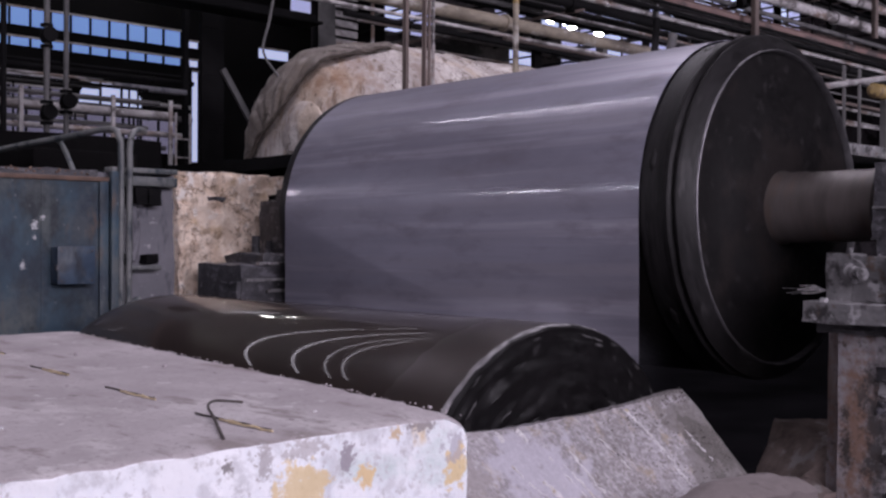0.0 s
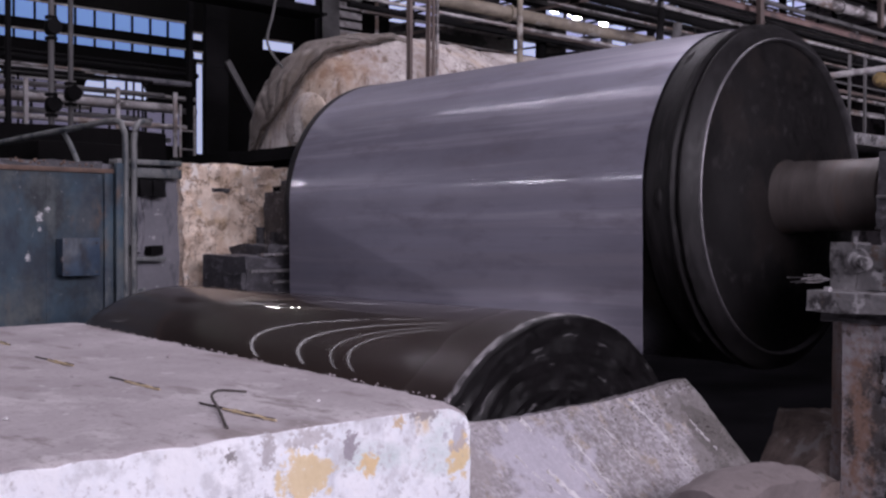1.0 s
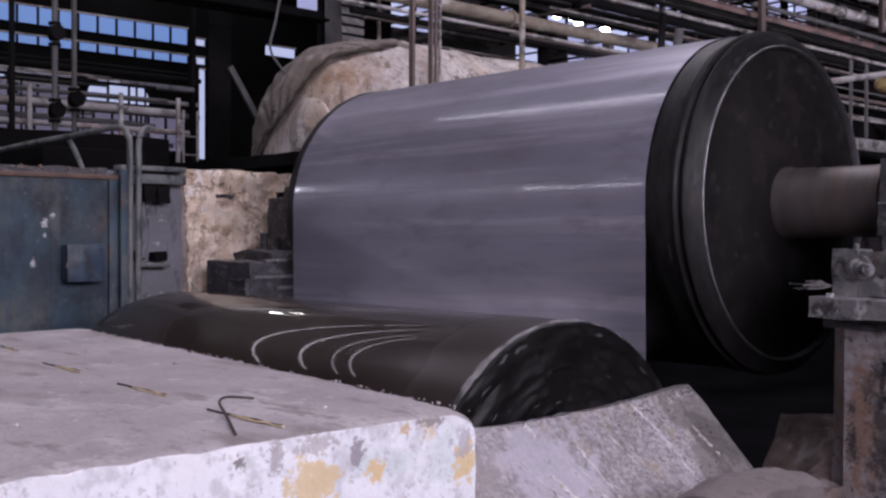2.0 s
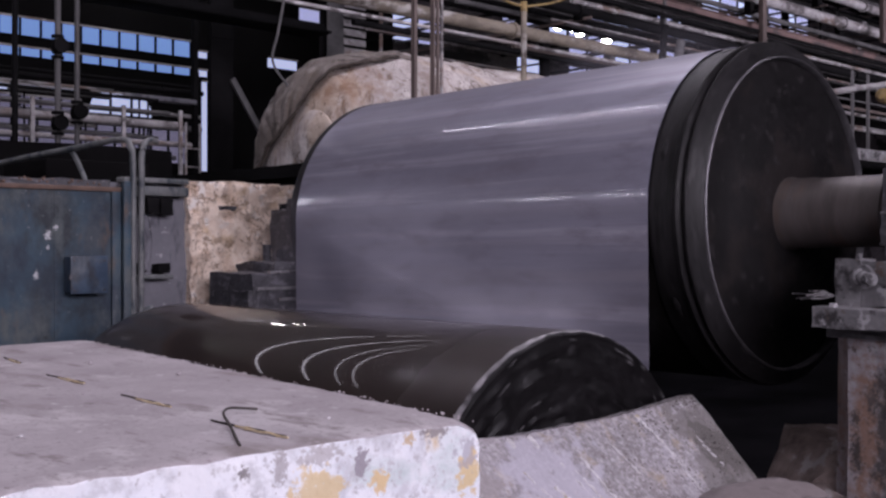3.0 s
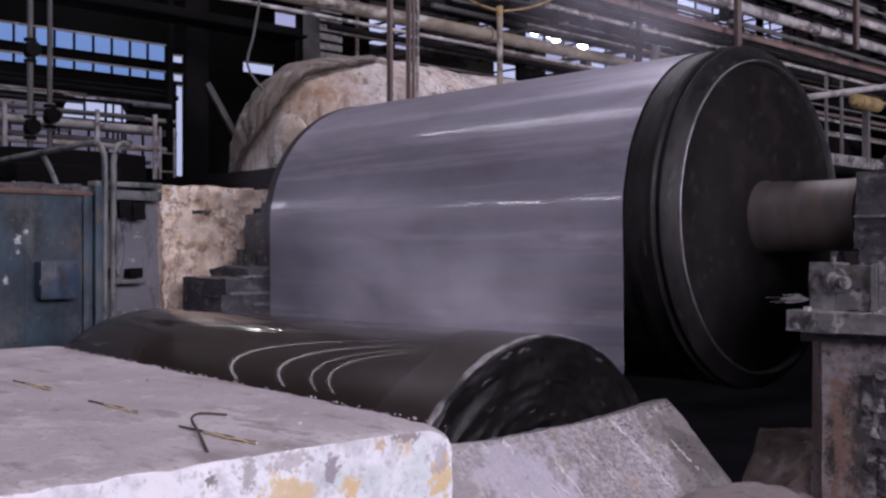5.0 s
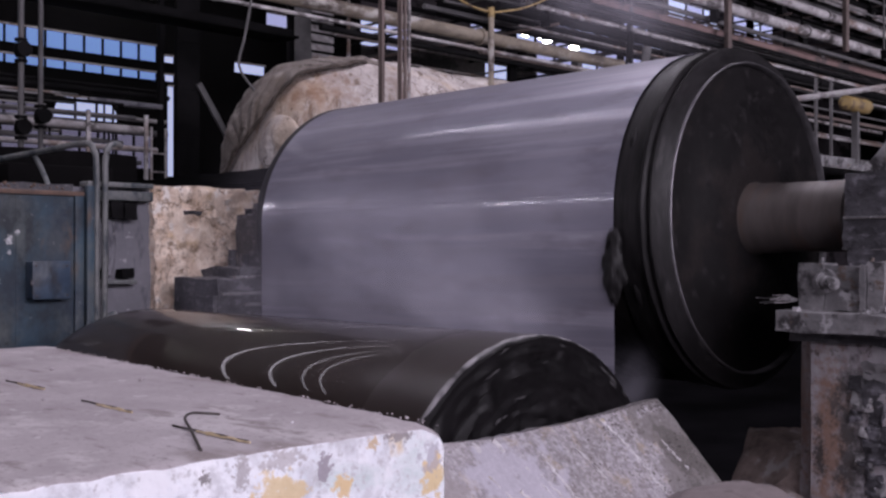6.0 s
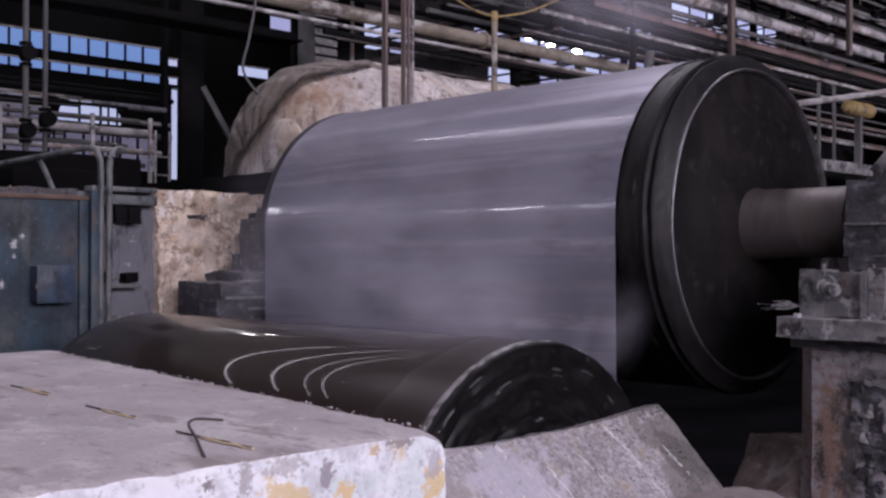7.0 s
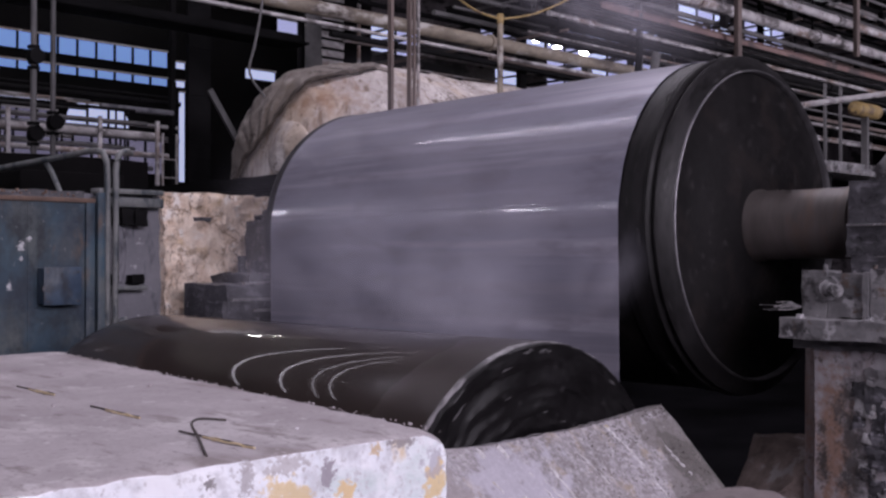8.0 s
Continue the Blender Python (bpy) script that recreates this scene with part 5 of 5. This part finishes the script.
brace = tagged(mesh_object("diagonal_brace", boxed((-0.06, -0.03, -1.0), (0.06, 0.03, 0.52), 0.005), PIPE_D), "dark diagonal steel brace on a hall column", "brace")
brace.matrix_basis = pose(6.0, 14.9, 5.4, 0, -34, 0)
for x, z0, r, m in ((0.31, FLOOR_Z, 0.042, DARK), (0.93, FLOOR_Z, 0.043, PIPE_D), (1.22, FLOOR_Z, 0.038, PIPE_D)):
    ob = thing("riser_pipe", "dark upright pipe with a gate valve", "pipe", group="valved risers")
    part("pipe", rodded((x, 12.0, z0), (x, 12.0, 9.5), r, 12), m, ob)
    for z in ((5.47, 4.37) if x > 0.9 and x < 1 else (4.55,) if x > 1 else ()):
        valve = part("valve_body", rough(lathe([(-0.10, 0.02), (-0.10, 0.07), (-0.04, 0.09), (0.04, 0.09), (0.10, 0.07), (0.10, 0.02)], 16), 0.01, 9), DARK, ob, at=pose(x, 12.0, z, 90))
        part("valve_flange", rodded((x, 12.0, z - 0.17), (x, 12.0, z - 0.13), 0.09, 14), DARK, ob)
        part("valve_flange", rodded((x, 12.0, z + 0.13), (x, 12.0, z + 0.17), 0.09, 14), DARK, ob)
        part("hand_wheel", rodded((x - 0.02, 11.82, z), (x - 0.02, 11.85, z), 0.11, 16), DARK, ob)
        part("stem", rodded((x - 0.02, 11.85, z), (x, 12.0, z), 0.02, 8), DARK, ob)
for x in (0.95, 2.43, 3.45):
    ob = thing("rack_upright", "pale upright of the pipe rack", "post", group="pipe rack uprights")
    part("upright", boxed((x - 0.03, 12.9, FLOOR_Z), (x + 0.03, 12.95, 4.85), 0.004), PIPE_L, ob)
lad = thing("steel_ladder", "pale steel ladder beside a hall column", "ladder")
for x in (3.36, 3.62):
    part("stile", rodded((x, 12.6, FLOOR_Z), (x, 12.6, 4.62), 0.02, 8), PIPE_L, lad)
for k in range(13):
    part("rung", rodded((3.36, 12.6, 0.6 + k * 0.3), (3.62, 12.6, 0.6 + k * 0.3), 0.012, 6), PIPE_L, lad)
gird = thing("bridge_girder", "near-black crane bridge girder across the bay", "girder")
part("plate", boxed((-18, 12.6, 6.45), (6.2, 12.8, 6.62)), DARK, gird)
part("bottom_flange", boxed((-6, 12.4, 6.42), (6.2, 13.0, 6.47), 0.005), DARK, gird)
# plain near-black blocks added to fill the dark region behind the cabinet
blk = thing("dark_block", "plain near-black block filling the dark behind the cabinet", "machine")
part("body", rocky((-6, 9.5, FLOOR_Z), (1.36, 11.0, 3.84), 0.04, 2, 14, 1.0), NEAR_BLACK, blk)
part("cover", boxed((-1.6, 6.6, FLOOR_Z), (-0.55, 7.6, 3.42), 0.02), NEAR_BLACK, blk)

lou = thing("louvre_panel", "dim grey louvre panel beside a hall column", "louvre")
for k in range(10):
    part("slat", boxed((8.47, 15.1, 6.5 + 0.2 * k), (9.22, 15.16, 6.64 + 0.2 * k), 0.004), PIPE_L, lou)
part("panel_frame", boxed((8.45, 15.17, FLOOR_Z), (9.24, 15.2, 12.3)), DARK, lou)
tagged(mesh_object("riser_pipe", rodded((9.47, 14.9, FLOOR_Z), (9.47, 14.9, 12.3), 0.04, 10), PIPE_L), "pale upright riser pipe beside the louvre panel", "pipe", "riser pipes")
hose = tagged(mesh_object("hanging_hose", tube([(2.85, 9.3, 9.0), (2.95, 9.3, 7.2), (3.0, 9.3, 6.3), (2.88, 9.3, 5.6), (2.78, 9.3, 5.15), (2.9, 9.1, 4.8)], 0.018, 8), PIPE_D), "slack grey hose hanging by the lagged vessel", "hose")

# ---- lamps hanging over the far bay ----
for x, z, r in ((18.98, 9.10, 0.12), (19.66, 9.13, 0.11), (20.0, 9.02, 0.13), (21.3, 9.02, 0.15)):
    lp = thing("high_bay_lamp", "bright white high bay lamp", "lamp", (x * 0.868 - 0.775, 15.2, 2.61 + (z - 2.61) * 0.868), "high bay lamps")
    part("bulb", lathe([(-0.06, 0), (-0.055, r * 0.55), (0, r * 0.85), (0.05, r * 0.75), (0.08, 0.0)], 20), LAMP, lp, "glowing lamp glass", at=pose(0, 0, 0, -70))
    part("reflector", lathe([(0.0, r * 0.92), (0.10, r * 0.7), (0.2, 0.05), (0.24, 0.05)], 20), PIPE_D, lp, at=pose(0, 0, 0, 90))
    part("hanger", rodded((0, 0, 0.2), (0, 0, 12.3 - lp.location.z), 0.012, 6), DARK, lp)

for x, y, z in ((5.09, 16.8, 9.63), (5.91, 16.8, 9.60), (0.2, 16.8, 8.9)):
    lp = thing("high_bay_lamp", "bright white high bay lamp", "lamp", (x, y, z), "high bay lamps")
    part("bulb", lathe([(-0.10, 0), (-0.09, 0.10), (0, 0.16), (0.07, 0.13), (0.10, 0.0)], 20), LAMP, lp, "glowing lamp glass", at=pose(0, 0, 0, -90))
    part("reflector", lathe([(0.06, 0.2), (0.16, 0.14), (0.26, 0.05), (0.30, 0.05)], 20), PIPE_D, lp, at=pose(0, 0, 0, 90))
    part("hanger", rodded((0, 0, 0.28), (0, 0, 12.3 - z), 0.012, 6), DARK, lp)

# ---- platform and tank at the right ----
plat = thing("steel_platform", "grey steel platform with uprights", "platform")
part("deck", boxed((8.95, 3.9, 3.82), (13.0, 6.0, 3.99), 0.01), IRON, plat)
part("support_leg", boxed((9.2, 4.1, FLOOR_Z), (9.4, 4.3, 3.83)), DARK, plat)
for x in (9.02, 9.5):
    part("upright", boxed((x - 0.02, 4.0, 3.98), (x + 0.02, 4.04, 5.1), 0.004), PIPE_D, plat)
part("hand_rail", rodded((8.2, 3.95, 4.70), (12.2, 3.95, 5.36), 0.045, 10), PIPE_L, plat)
# dark box put in as the shade under the deck
part("deck_shade", boxed((6.5, 4.6, 3.2), (13, 5.2, 3.7), 0.01), DARK, plat)
tank = thing("yellow_tank", "small dull yellow tank on the platform", "tank")
part("shell", lathe([(0, 0), (0.02, 0.07), (0.08, 0.115), (0.7, 0.12), (0.84, 0.11), (0.9, 0.05), (0.9, 0)], 24), YELLOW, tank, at=pose(10.5, 4.3, 4.92, 0, 0, -90))
part("tank_leg", boxed((10.9, 4.25, 3.98), (10.97, 4.35, 4.82)), PIPE_D, tank)
clut = thing("pipe_bundle", "dark bundle of pipes behind the platform", "pipe")
for k in range(7):
    part("pipe", rodded((8.0 + k * 0.3, 7.0 + 0.3 * k, FLOOR_Z), (9.0 + k * 0.9, 7.2 + 0.3 * k, 6.2 - 0.1 * k), 0.06 + 0.02 * (k % 3), 10), PIPE_D if k % 2 else DARK, clut)


# ---- steam rising from the nip ----
FACING = pose(0, 0, 0, 0, 0, -48)
puffs = []
for k, (x, y, z0, z1, t0, w, h) in enumerate(((-1.55, 0.9, 1.35, 2.45, 1.2, 0.75, 0.62), (-1.5, 1.9, 1.3, 2.75, 0.4, 0.95, 0.7), (-1.45, 0.45, 1.3, 2.9, 2.6, 0.6, 0.7), (-1.6, 2.7, 1.3, 2.5, 3.4, 0.7, 0.6), (-1.16, 0.1, 1.3, 2.5, 4.6, 0.26, 0.42), (-1.5, 1.3, 1.3, 3.2, 3.6, 0.9, 0.75), (-1.5, 0.55, 1.95, 2.30, 0.0, 0.75, 0.40), (-1.5, 1.25, 1.95, 2.35, 1.0, 0.8, 0.42), (-1.5, 2.1, 1.95, 2.30, 2.4, 0.8, 0.40), (-1.5, 0.7, 2.0, 2.50, 4.4, 0.6, 0.5), (7.6, 6.2, 4.6, 6.2, 2.2, 2.0, 1.2), (6.6, 5.9, 4.0, 6.4, 3.0, 1.9, 1.1), (5.6, 5.6, 3.0, 6.0, 1.6, 1.5, 1.1), (8.6, 6.4, 3.2, 7.0, 2.0, 1.8, 1.3))):
    bm = bmesh.new()
    bmesh.ops.create_uvsphere(bm, u_segments=40, v_segments=24, radius=1.0)
    bmesh.ops.delete(bm, geom=[v for v in bm.verts if v.co.y > 0.001], context="VERTS")
    ob = mesh_object("steam_puff", bm, STEAM)
    ob.visible_shadow = False
    ob.scale = (w, 0.12, h)
    tagged(ob, "thin drifting puff of white steam", "steam", "steam over the roll")
    puffs.append((ob, [(t, (x + 0.03 * math.sin(k + t), y + 0.05 * max(0, t - t0), z0 + (z1 - z0) * max(0.0, min(1.0, (t - t0) / 3.2))), 4 * t) for t in [0.5 * q for q in range(17)]]))


# ---- what moves ----
def motions():
    w_drum, w_roll = -2.06, 2.16
    steps = [k * 0.25 for k in range(33)]
    walk(drum, [(t, TILT @ pose(0, 0, 0, 0, math.degrees(w_drum * t), 0)) for t in steps])
    walk(roll, [(t, pose(ROLL_X, 0, ROLL_Z, 0, math.degrees(w_roll * t), 0)) for t in steps])

    def stuck(angle, sunk=0.0):
        return TILT @ pose(0, 0, -sunk) @ pose(0, 0, 0, 0, angle, 0) @ pose(-1.012, 0.285, 0)

    # the lump comes over the drum, then rides straight down on the hanging edge of the web
    start, rate = 150.0, math.degrees(-w_drum)
    leave = 5.80 + 6.8 / rate
    rows = [(0.0, stuck(start)), (leave - start / rate, stuck(start))]
    rows += [(leave - k * 15.0 / rate, stuck(k * 15.0)) for k in range(9, -1, -1)]
    rows += [(leave + 0.1 * k, stuck(0.0, -w_drum * 0.1 * k)) for k in range(1, 9)]
    rows.append((8.0, stuck(0.0, -w_drum * 0.8)))
    walk(lump, rows)
    for ob, path in puffs:
        walk(ob, [(t, Matrix.Translation(p) @ FACING @ pose(0, 0, 0, 0, turn, 0)) for t, p, turn in path])


motions()
